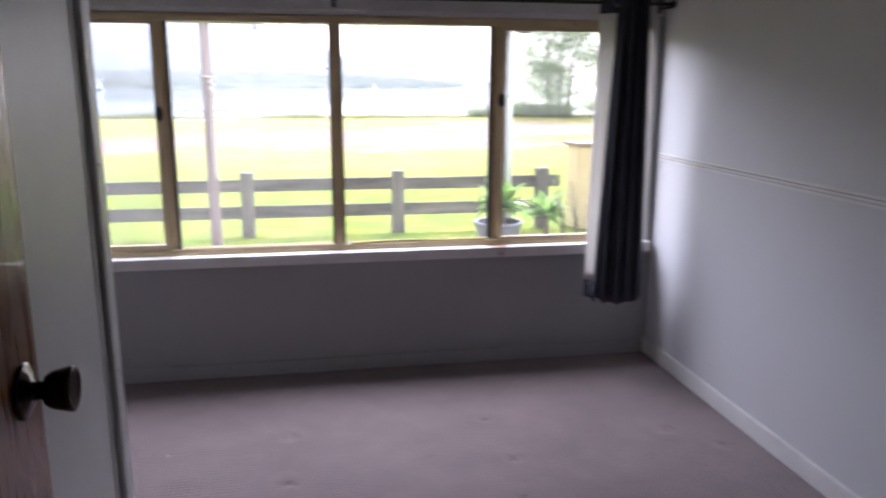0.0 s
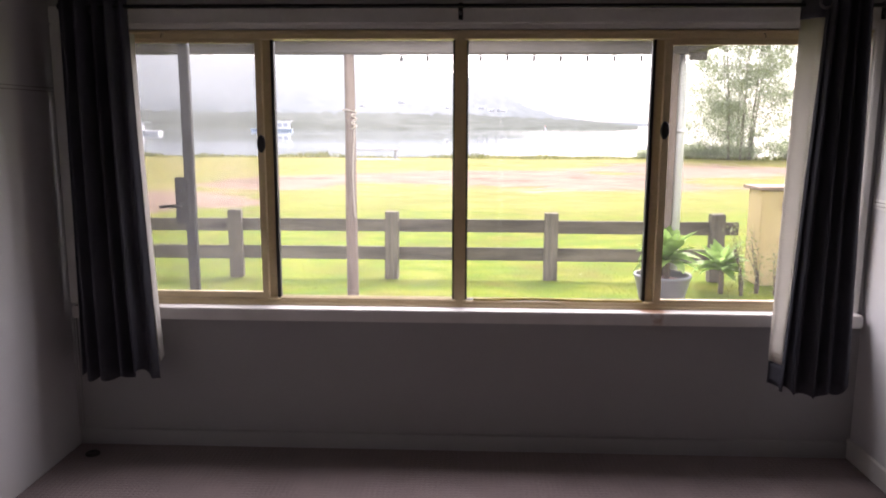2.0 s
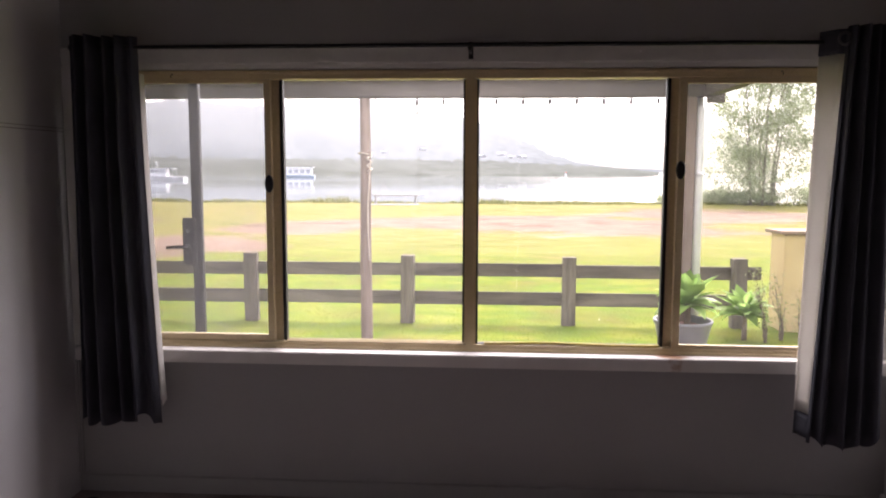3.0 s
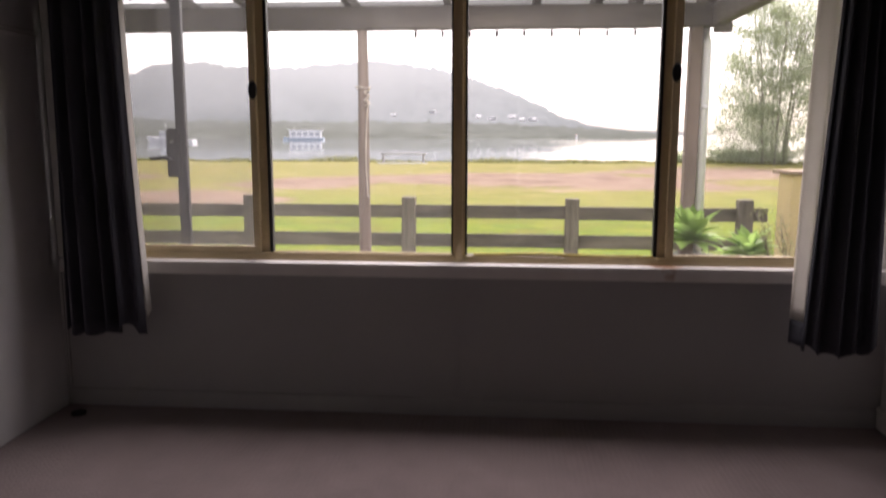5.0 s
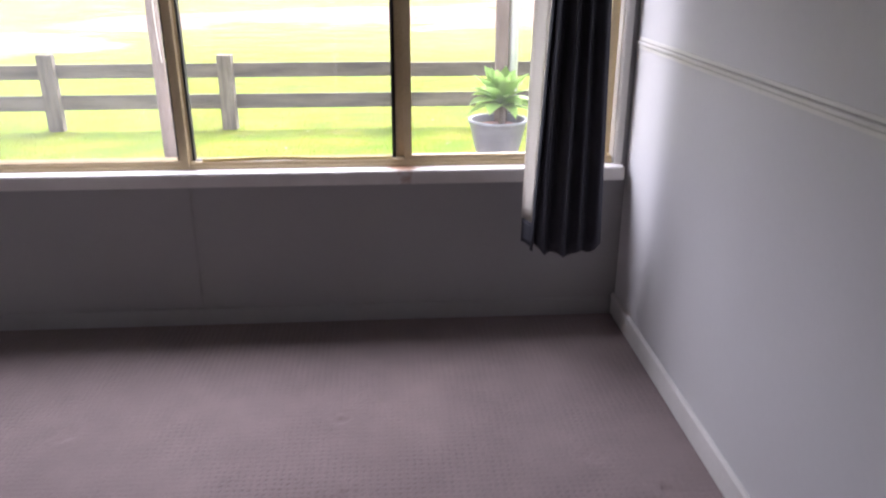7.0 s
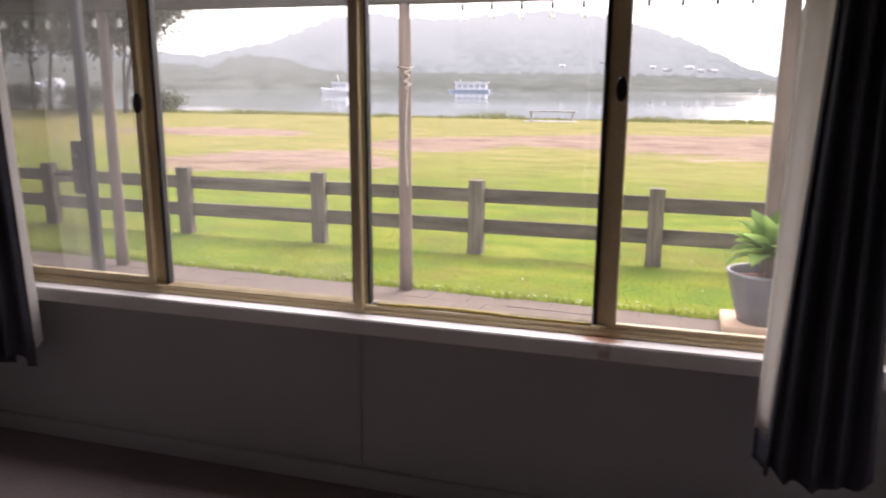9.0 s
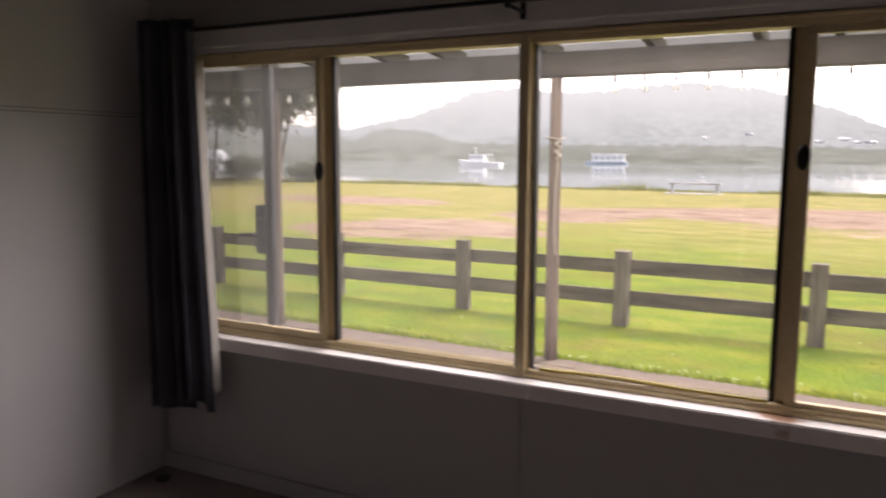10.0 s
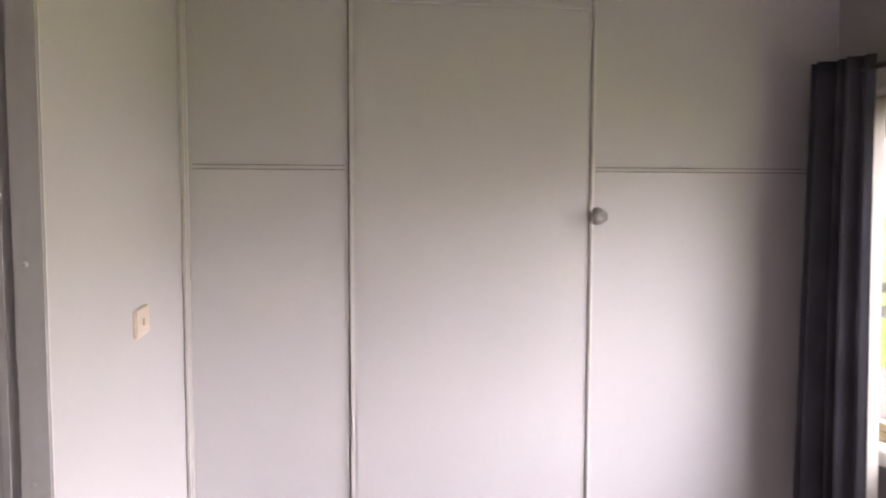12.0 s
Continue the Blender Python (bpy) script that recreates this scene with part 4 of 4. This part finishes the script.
part("top_mark", bm_lathe([(0.2, 1.8), (0.25, 2.0), (0.25, 2.5), (0.1, 2.7)], 16), REDMARK, mk)

# ---- bench by the water ----
bn = holder("bench", "plain pale plank bench on a concrete pad at the water's edge", "bench", at=(-4.42, 32.0, ground_height(-4.42, 32.0)))
bn.rotation_euler = (0, 0, 0.03)
part("seat", bm_box(-1.06, -0.16, 0.41, 1.06, 0.16, 0.47, 0.01), BENCHPAINT, bn)
for x in (-0.92, 0.92):
    part("leg", bm_box(x - 0.04, -0.13, -0.05, x + 0.04, 0.13, 0.41, 0.008), BENCHPAINT, bn)
part("pad", bm_box(-1.2, -0.45, -0.06, 1.12, 0.35, 0.03, 0.01), BENCHPAINT, bn, "low concrete pad")

# ---- fence ----
FY = 4.485
fence = holder("fence", "weathered grey timber fence with two rails", "fence", at=(0, FY, 0))
POSTS = (-8.78, -7.18, -5.58, -3.86, -2.34, -0.753, 0.838, 2.472)
rng = random.Random(4)
for i, x in enumerate(POSTS):
    h = 0.494 + rng.uniform(-0.012, 0.012)
    bm = bm_box(-0.066, -0.055, GZ - 0.1, 0.066, 0.055, h, 0.006)
    for v in bm.verts:
        v.co += Vector((rng.uniform(-1, 1), rng.uniform(-1, 1), rng.uniform(-1, 1))) * 0.0035
    p = part("post", bm, FENCEWOOD, fence)
    p.location = (x, 0, 0)
    p.rotation_euler = (rng.uniform(-0.01, 0.01), rng.uniform(-0.012, 0.012), rng.uniform(-0.05, 0.05))
for x0, x1 in zip(POSTS, POSTS[1:] + (2.69,)):
    for z0, z1 in ((0.284, 0.412), (-0.002, 0.132)):
        d = rng.uniform(-0.006, 0.006)
        bm = bm_box(x0 + 0.004, 0.02, z0, x1 - 0.004 if x1 != 2.69 else 2.69, 0.055, z1, 0.004)
        for v in bm.verts:
            v.co.z += d + rng.uniform(-0.003, 0.003)
        part("rail", bm, RAILWOOD, fence)

# ---- verandah ----
VY, BZ0, BZ1 = 3.05, 1.904, 2.077
ver = holder("verandah", "timber verandah frame with a milky sheet roof", "verandah")
part("beam", bm_box(-6.2, VY - 0.05, BZ0, 1.80, VY + 0.05, BZ1, 0.008), BEAMWOOD, ver, "long grey-brown timber beam")
for x in (-6.05, -3.50, -0.928):
    pole = bm_tube([(x + 0.002 * math.sin(i * 1.3), VY, z) for i, z in enumerate(np.linspace(GZ - 0.05, BZ0, 9))], [0.05 - 0.0012 * i for i in range(9)], 16)
    part("post", pole, POLEWOOD, ver)
part("post", bm_box(1.545, VY - 0.05, GZ - 0.05, 1.637, VY + 0.05, BZ0, 0.008), POLEWOOD, ver, "square brown timber post")
for i, x in enumerate((-5.7, -4.75, -3.8, -3.1, -2.39, -1.86, -1.04, -0.27, 0.41, 0.87, 1.17, 1.70)):
    bm = bm_box(-0.028, 0, 0, 0.028, 3.32, 0.11, 0.004)
    r = part("rafter", bm, BEAMWOOD, ver)
    r.location = (x, 0.13, 2.33)
    r.rotation_euler = (-math.atan2(0.255, 3.1), 0, 0)
part("side_beam", bm_box(1.69, 0.125, BZ0 + 0.004, 1.785, VY - 0.052, BZ1 - 0.004, 0.008), BEAMWOOD, ver)
part("post_bracket", bm_box(1.70, VY - 0.09, BZ0 - 0.05, 1.83, VY - 0.052, BZ0 + 0.06, 0.004), BEAMWOOD, ver)
for y in (1.0, 2.1):
    part("batten", bm_box(-6.1, y - 0.02, 2.445 - 0.0823 * y, 1.8, y + 0.02, 2.475 - 0.0823 * y, 0.003), BEAMWOOD, ver)
bm = bmesh.new()
n = 420
lo, hi = [], []
for i in range(n + 1):
    x = -6.25 + 8.15 * i / n
    w = 0.009 * math.sin(x * 2 * math.pi / 0.076)
    lo.append(bm.verts.new((x, 0.125, 2.495 + w)))
    hi.append(bm.verts.new((x, 3.50, 2.495 - 0.0823 * 3.375 + w)))
for i in range(n):
    bm.faces.new((lo[i], lo[i + 1], hi[i + 1], hi[i])).smooth = True
part("roof_sheet", bm, ROOFSHEET, ver, "milky corrugated roof sheet")
part("gutter", bm_box(-6.25, 3.50, 2.13, 1.86, 3.585, 2.20, 0.006), PIPE, ver, "white gutter")

dp = holder("downpipe", "white painted round downpipe beside the corner post", "downpipe")
part("pipe", bm_tube([(1.681, VY + 0.02, GZ), (1.681, VY + 0.02, 1.80), (1.681, VY + 0.06, 1.95), (1.681, 3.53, 2.12)], 0.037, 18), PIPE, dp)
part("clip", bm_tube([(1.681, VY + 0.02, 1.30), (1.681, VY + 0.02, 1.33)], 0.0385, 18), PIPE, dp)

rp = holder("rope", "pale rope knotted round the verandah pole", "rope")
ring = [(-0.928 + 0.056 * math.cos(a), VY + 0.056 * math.sin(a), 1.47 + 0.006 * math.sin(2 * a)) for a in np.linspace(0, 2 * math.pi, 26)]
part("loop", bm_tube(ring, 0.005, 6), ROPE, rp)
kn = [(-0.888 + 0.018 * math.cos(a), VY - 0.055 + 0.012 * math.sin(a * 1.7), 1.455 - 0.0085 * a) for a in np.linspace(0, 16, 70)]
part("knot", bm_tube(kn, 0.007, 6), ROPE, rp)
tail = [(-0.891 + 0.012 * math.sin(z * 5), VY - 0.056, z) for z in np.linspace(1.40, 0.62, 24)]
part("tail", bm_tube(tail, 0.005, 6), ROPE, rp)

fs = holder("festoon_lights", "string of clear festoon bulbs under the verandah beam", "string lights")
BX = [-0.522 + 0.2095 * i for i in range(10)] + [-3.15 - 0.235 * i for i in range(11)]
for x in BX:
    zb = BZ0 - 0.005
    s = part("socket", bm_tube([(x, VY + 0.06, zb), (x, VY + 0.06, zb - 0.042)], [0.011, 0.0125], 12), BULBCAP, fs)
    bl = part("bulb", bm_lathe([(0.008, 0.0), (0.011, -0.012), (0.021, -0.034), (0.024, -0.05), (0.019, -0.066), (0.006, -0.074)], 16), BULBGLASS, s, "clear glass bulb")
    bl.location = (x, VY + 0.06, zb - 0.042)
wire = sorted(BX)
pts = []
for a, b in zip(wire, wire[1:]):
    pts += [(a, VY + 0.06, BZ0 + 0.002), ((a + b) / 2, VY + 0.06, BZ0 + 0.004)]
part("cable", bm_tube(pts, 0.004, 6), BULBCAP, fs)

# open screen door against the outside of the window
sd = holder("screen_door", "grey metal screen door swung open outside the window", "door", at=(-1.150, 0.16, 0))
part("stile", bm_box(-0.033, -0.014, -0.15, 0.010, 0.014, 1.90, 0.004), SCREEN_BAR, sd)
part("hinge_stile", bm_box(-0.83, -0.014, -0.15, -0.78, 0.014, 1.90, 0.004), SCREEN_BAR, sd)
part("top_rail", bm_box(-0.78, -0.013, 1.85, -0.033, 0.013, 1.90, 0.004), SCREEN_BAR, sd)
part("bottom_rail", bm_box(-0.78, -0.013, -0.15, -0.033, 0.013, -0.05, 0.004), SCREEN_BAR, sd)
part("mesh", bm_box(-0.78, -0.001, -0.05, -0.033, 0.001, 1.85), MESHSCREEN, sd, "fine dark insect mesh")
lk = part("lock_box", bm_box(-0.068, -0.032, 0.945, -0.012, -0.0145, 1.145, 0.004), BLACK, sd, "black lock case")
part("lever", bm_tube([(-0.045, -0.032, 1.025), (-0.045, -0.056, 1.025), (-0.065, -0.060, 1.025), (-0.125, -0.060, 1.022)], [0.010, 0.009, 0.008, 0.007], 10), BLACK, lk, "black lever handle")
part("key_barrel", bm_tube([(-0.042, -0.032, 1.09), (-0.042, -0.038, 1.09)], 0.009, 12), CHROME, lk)

# ---- pot, plants, box ----
PX, PY = 1.547, 2.85
thing("paving_block", bm_box(-0.23, -0.20, 0.0, 0.23, 0.22, 0.052, 0.008), BLOCK, "tan paving block under the flower pot", "block", at=(PX, PY, GZ + 0.012))
pot = holder("flower_pot", "round grey glazed flower pot with red-brown soil", "flower pot", at=(PX, PY, GZ + 0.064))
pot.scale = (0.925,) * 3
part("bowl", bm_lathe([(0.135, 0.0), (0.148, 0.01), (0.19, 0.16), (0.222, 0.30), (0.234, 0.335), (0.240, 0.345), (0.238, 0.36), (0.222, 0.362), (0.214, 0.35), (0.205, 0.30), (0.19, 0.26)], 40), POT, pot)
bm = bm_lathe([(0.205, 0.298), (0.17, 0.305), (0.09, 0.314), (0.02, 0.317)], 26)
for v in bm.verts:
    v.co.z += 0.012 * noise.noise(v.co * 25)
part("soil", bm, SOIL, pot)


def agave_leaf(length, width, bend):
    """A broad pointed leaf, channelled along its middle and arching."""
    bm = bmesh.new()
    n, rows = 9, []
    for i in range(n + 1):
        s = i / n
        w = width * (0.42 + 1.0 * math.sin(math.pi * min(1, s * 0.86 + 0.06)) ** 1.2) * (1 - s ** 5) * 0.72 + 0.001
        x = length * s * (1 - 0.16 * bend * s)
        z = length * (0.42 * s - bend * 0.62 * s * s)
        rows.append([bm.verts.new((x, k * w, z + abs(k) * w * 0.35)) for k in (-1, -0.45, 0, 0.45, 1)])
    for r0, r1 in zip(rows, rows[1:]):
        for k in range(4):
            bm.faces.new((r0[k], r0[k + 1], r1[k + 1], r1[k])).smooth = True
    bmesh.ops.solidify(bm, geom=bm.faces[:], thickness=0.004)
    return bm


LEAVES = [mesh_of("leaf", agave_leaf(l, w, b), AGAVE) for l, w, b in ((0.33, 0.062, 0.50), (0.31, 0.060, 0.20), (0.26, 0.052, 0.02), (0.33, 0.054, 0.75))]


def agave(x, y, z, size, count, label, seed):
    r = random.Random(seed)
    h = holder("agave_plant", label, "plant", "agave plants", at=(x, y, z))
    part("stem", bm_tube([(0.01, 0, -0.17), (0.008, 0, 0.06), (0, 0.004, 0.16 * size)], [0.026, 0.022, 0.016], 10), POLEWOOD, h)
    for i in range(count):
        f = i / count
        ob = new("leaf", LEAVES[3 if f < 0.2 else 0 if f < 0.5 else 1 if f < 0.8 else 2])
        ob.parent = h
        ob.location = (0, 0, (0.07 + 0.10 * f) * size)
        ob.rotation_euler = (r.uniform(-0.15, 0.15), 0.20 - 0.90 * f ** 1.3 + r.uniform(-0.12, 0.12), i * 2.399 + r.uniform(-0.2, 0.2))
        k = size * r.uniform(0.85, 1.12)
        ob.scale = (k, 1.05 * k, k)
    return h


agave(PX + 0.02, PY - 0.02, GZ + 0.42, 0.92, 34, "green rosette agave growing in the grey pot", 3)
agave(2.36, 3.95, GZ + 0.15, 0.88, 28, "green rosette agave growing beside the fence post", 5)

# spindly shrubs beside the box
def shrub(x, y, h, seed, leafy):
    r = random.Random(seed)
    top = holder("shrub", "thin straggly shrub with sparse small leaves", "shrub", "straggly shrubs", at=(x, y, GZ - 0.02))
    bm, vs, fs_ = bmesh.new(), [], []
    for s in range(7):
        a, lean = r.uniform(0, 6.28), r.uniform(0.05, 0.32)
        hh = h * r.uniform(0.55, 1.0)
        pts = [(lean * q * q * hh * math.cos(a) + 0.02 * r.uniform(-1, 1), lean * q * q * hh * math.sin(a), q * hh) for q in np.linspace(0, 1, 7)]
        bm_tube(pts, [0.006 - 0.0007 * i for i in range(7)], 5, bm)
        for p in pts[2:]:
            for _ in range(leafy):
                c = Vector(p) + Vector((r.gauss(0, 0.025), r.gauss(0, 0.025), r.gauss(0, 0.03)))
                u = Vector((r.gauss(0, 1), r.gauss(0, 1), r.gauss(0, 1))).normalized() * 0.02
                w = u.orthogonal().normalized() * 0.007
                b0 = len(vs)
                vs += [c - u, c + w, c + u, c - w]
                fs_.append((b0, b0 + 1, b0 + 2, b0 + 3))
    part("stems", bm, POLEWOOD, top)
    lf = new("foliage", soup("foliage", vs, fs_, SHRUB))
    lf.parent = top


shrub(2.52, 3.85, 0.72, 11, 5)
shrub(2.70, 3.95, 0.60, 12, 4)
shrub(2.84, 3.88, 0.52, 13, 4)

bx = holder("storage_box", "pale yellow timber box with a brown overhanging lid", "box", at=(2.83, 4.32, GZ))
part("body", bm_box(0.0, 0.0, 0.0, 0.80, 0.36, 0.925, 0.006), BOXPAINT, bx)
bm = bm_box(-0.05, -0.05, 0.925, 0.85, 0.41, 0.957, 0.006)
for v in bm.verts:
    v.co.z += 0.02 * (0.41 - v.co.y)
part("lid", bm, LID, bx)
part("door", bm_box(0.225, -0.014, 0.06, 0.775, -0.001, 0.90, 0.004), BOXPAINT, bx)
for z in (0.42, 0.75):
    part("hinge", bm_box(0.185, -0.022, z, 0.245, -0.0145, z + 0.07, 0.002), BLACK, bx, "dark metal hinge")
part("latch", bm_box(0.19, -0.026, 0.845, 0.26, -0.0145, 0.875, 0.002), CHROME, bx, "grey metal latch")

# ---- trees ----
def tree(name, label, x, y, stems, height, spread, clump, leaves, leaf, mat, seed, low=0.25, fan=0.16, limb=1.0):
    """Several tapered stems with side limbs, and clumps of small hanging leaves round the limb ends."""
    r = random.Random(seed)
    z0 = ground_height(x, y) - 0.1
    h = holder(name, label, "tree", at=(x, y, z0))
    bm, tips = bmesh.new(), []
    for s in range(stems):
        a = s * 2.4 + r.uniform(-0.4, 0.4)
        base = Vector((0.35 * spread * math.cos(a) * (0.3 if stems > 1 else 0), 0.2 * spread * math.sin(a) * (0.3 if stems > 1 else 0), 0))
        hh = height * r.uniform(0.72, 0.97)
        lean = Vector((math.cos(a), math.sin(a), 0)) * fan * r.uniform(0.6, 1.3)
        pts = [base + Vector((0, 0, hh * q)) + lean * hh * q ** 1.3 + Vector((r.gauss(0, 0.04), r.gauss(0, 0.04), 0)) * q * 2 for q in np.linspace(0, 1, 9).tolist()]
        bm_tube(pts, [max(0.02, 0.019 * height * (1 - q) ** 0.9 * (1.3 if stems == 1 else 0.75 * limb ** 0.5)) for q in np.linspace(0, 1, 9).tolist()], 8, bm)
        for k in range(26):
            q = low + (1 - low) * (k + r.random()) / 26
            i = min(7, int(q * 8))
            o = pts[i].lerp(pts[i + 1], q * 8 - i)
            b = r.uniform(0, 6.28)
            ln = spread * 0.5 * (1.0 - 0.62 * q) * r.uniform(0.5, 1.15) + 0.25
            e = o + Vector((math.cos(b) * ln, math.sin(b) * ln, ln * r.uniform(0.15, 0.75)))
            m = o.lerp(e, 0.5) + Vector((0, 0, 0.08 * ln))
            bm_tube([o, m, e], [0.0045 * limb * height * (1.1 - q), 0.003 * limb * height * (1.1 - q), 0.008 * limb], 5, bm, caps=False)
            tips += [e, e, m, o.lerp(e, 0.75)]
    part("trunk", bm, PALEBARK if mat is CASUARINA else BARK, h)
    g = np.random.default_rng(seed)
    per = leaves // len(tips)
    c = np.repeat(np.array([tuple(t) for t in tips]), per, axis=0)
    size = np.repeat(g.uniform(0.5, 1.3, len(tips)), per)[:, None]
    c = c + g.normal(0, 1, c.shape) * clump * size * np.array([1, 1, 0.75])
    u = g.normal(0, 1, c.shape) * np.array([0.6, 0.6, 1.0])
    u = u / np.linalg.norm(u, axis=1, keepdims=True) * leaf * g.uniform(0.6, 1.3, (len(c), 1))
    w = np.cross(u, g.normal(0, 1, c.shape))
    w = w / np.linalg.norm(w, axis=1, keepdims=True) * leaf * 0.28
    v = np.stack([c - u, c + w, c + u, c - w], 1).reshape(-1, 3)
    f = np.arange(len(v)).reshape(-1, 4)
    lf = new("crown", soup("crown", v.tolist(), f.tolist(), mat))
    lf.parent = h
    return h


tree("sheoak_tree", "feathery grey-green she-oak with several thin trunks", 12.6, 33.6, 11, 8.3, 4.9, 0.31, 62000, 0.066, CASUARINA, 21, 0.0, 0.10, 0.16)
tree("shore_tree", "dark spreading tree leaning over the water's edge", -27.6, 31.8, 4, 9.3, 8.8, 0.55, 20000, 0.19, GUMLEAF, 31, 0.42, 0.18, 0.7)
tree("shore_tree", "dark spreading tree beside the water", -33.8, 32.8, 2, 10.2, 9.2, 0.55, 17000, 0.20, GUMLEAF, 37, 0.36, 0.14, 0.7)
for i, (x, y, hgt) in enumerate(((-31.2, 33.5, 1.1), (-26.5, 34.0, 0.9), (10.6, 34.4, 0.7), (16.0, 34.3, 1.1), (-36.0, 33.8, 1.2), (11.6, 34.2, 0.6), (8.6, 34.4, 0.4), (12.9, 33.9, 0.8), (15.0, 33.9, 0.8))):
    if x < 0:
        tree("bush", "low dark bush on the bank", x, y, 5, hgt, hgt * 2.4, 0.22, 4000, 0.09, GUMLEAF, 50 + i, 0.05, 0.6)
    else:
        tree("bush", "low pale green bush on the bank", x, y, 3, hgt * 0.75, hgt * 1.9, 0.17, 3000, 0.06, CASUARINA, 50 + i, 0.05, 0.5)

mp = thing("mooring_post", bm_tube([(0, 0, -0.3), (0.02, 0, 0.7), (0.05, 0.01, 1.6)], [0.09, 0.08, 0.07], 10), BARK, "old brown mooring post on the bank", "post", at=(8.95, 34.2, ground_height(8.95, 34.2)))

# ---- paving, grass ----
thing("verandah_slab", bm_box(-6.4, 0.112, GZ - 0.25, 2.1, 2.88, GZ - 0.006), MORTAR, "mortar bed of the verandah paving", "paving", kind="structure")
pave = holder("pavement", "brown paved verandah floor, damp", "paving", kind="structure", at=(0, 3.04, GZ))
pave.rotation_euler = (0, 0, -0.045)
pm = mesh_of("paver", bm_box(-0.1494, -0.0994, -0.03, 0.1494, 0.0994, 0.012, 0.0012), PAVER)
rng = random.Random(9)
for j in range(6):
    for i in range(28):
        o = new("paver", pm)
        o.parent = pave
        o.location = (-6.25 + i * 0.3 + 0.15 * (j % 2), -0.10 - j * 0.2, rng.uniform(-0.003, 0.003))
        o.rotation_euler = (0, 0, rng.uniform(-0.006, 0.006))


def blades(name, n, x0, x1, y0, y1, lo, hi, wide, material, label, seed, pull=1.0, lift=0.0, skew=0.0, clumps=0.0):
    g = np.random.default_rng(seed)
    x = g.uniform(x0, x1, n)
    y = y0 + (y1 - y0) * g.random(n) ** pull
    y = y + skew * x
    z = np.array([ground_height(a, b) for a, b in zip(x, y)]) + lift
    hgt = g.uniform(lo, hi, n)
    if clumps:
        hgt = hgt * np.array([0.25 + max(0.0, 1.1 + 2.6 * noise.noise(Vector((a * clumps, b * clumps, 4.0)))) for a, b in zip(x, y)])
    a = g.uniform(0, 2 * np.pi, n)
    dx, dy = np.cos(a) * wide, np.sin(a) * wide
    lx, ly = g.normal(0, 0.45, n) * hgt, g.normal(0, 0.45, n) * hgt
    v = np.stack([np.stack([x - dx, y - dy, z], 1), np.stack([x + dx, y + dy, z], 1), np.stack([x + lx, y + ly, z + hgt], 1)], 1).reshape(-1, 3)
    f = np.arange(len(v)).reshape(-1, 3)
    tagged(new(name, soup(name, v.tolist(), f.tolist(), material)), label, "grass", kind="stuff")


blades("lawn_grass", 90000, -9, 6, 3.05, 11.0, 0.005, 0.016, 0.003, GRASSBLADE, "short bright green lawn grass", 1, 1.6, skew=-0.045)
blades("edge_grass", 3000, -6, 2.0, 3.02, 3.12, 0.02, 0.07, 0.006, GRASSBLADE, "untrimmed grass along the paving edge", 2, skew=-0.045)
blades("bank_grass", 16000, -50, 30, 33.0, 36.3, 0.05, 0.14, 0.025, BANKGRASS, "rough tufted grass along the bank", 3, clumps=0.45)


def clover(n, seed):
    """Small pale flower heads and weeds scattered along the paving edge and in the lawn."""
    r = random.Random(seed)
    v, f = [], []
    for i in range(n):
        x = r.uniform(-5, 2.4)
        y = 3.08 + abs(r.gauss(0, 0.05)) if i < n * 0.75 else 3.15 + r.random() ** 2 * 3
        y -= 0.045 * x
        z = ground_height(x, y) + r.uniform(0.02, 0.04)
        for k in range(4):
            a, s = r.uniform(0, 6.28), r.uniform(0.004, 0.010)
            c = Vector((x + r.gauss(0, 0.01), y + r.gauss(0, 0.01), z + r.gauss(0, 0.005)))
            u, w = Vector((math.cos(a), math.sin(a), r.uniform(-0.4, 0.4))) * s, Vector((-math.sin(a), math.cos(a), r.uniform(0.2, 1.0))) * s * 0.7
            b = len(v)
            v += [c - u, c - w, c + u, c + w]
            f.append((b, b + 1, b + 2, b + 3))
    tagged(new("clover", soup("clover", v, f, CLOVER)), "pale clover heads along the paving edge", "weeds", kind="stuff")


clover(130, 8)

# crumbs of lint on the carpet
for i, (x, y) in enumerate(((-0.725, -0.813), (0.35, -1.46))):
    bm = bm_lathe([(0.002, 0.0), (0.0035, 0.0015), (0.0025, 0.003)], 8)
    for v in bm.verts:
        v.co.x *= 1.6
    thing("lint", bm, TRIM, "tiny pale crumb of lint on the carpet", "lint", "crumbs on the carpet", at=(x, y, 0.001)).rotation_euler = (0, 0, i)
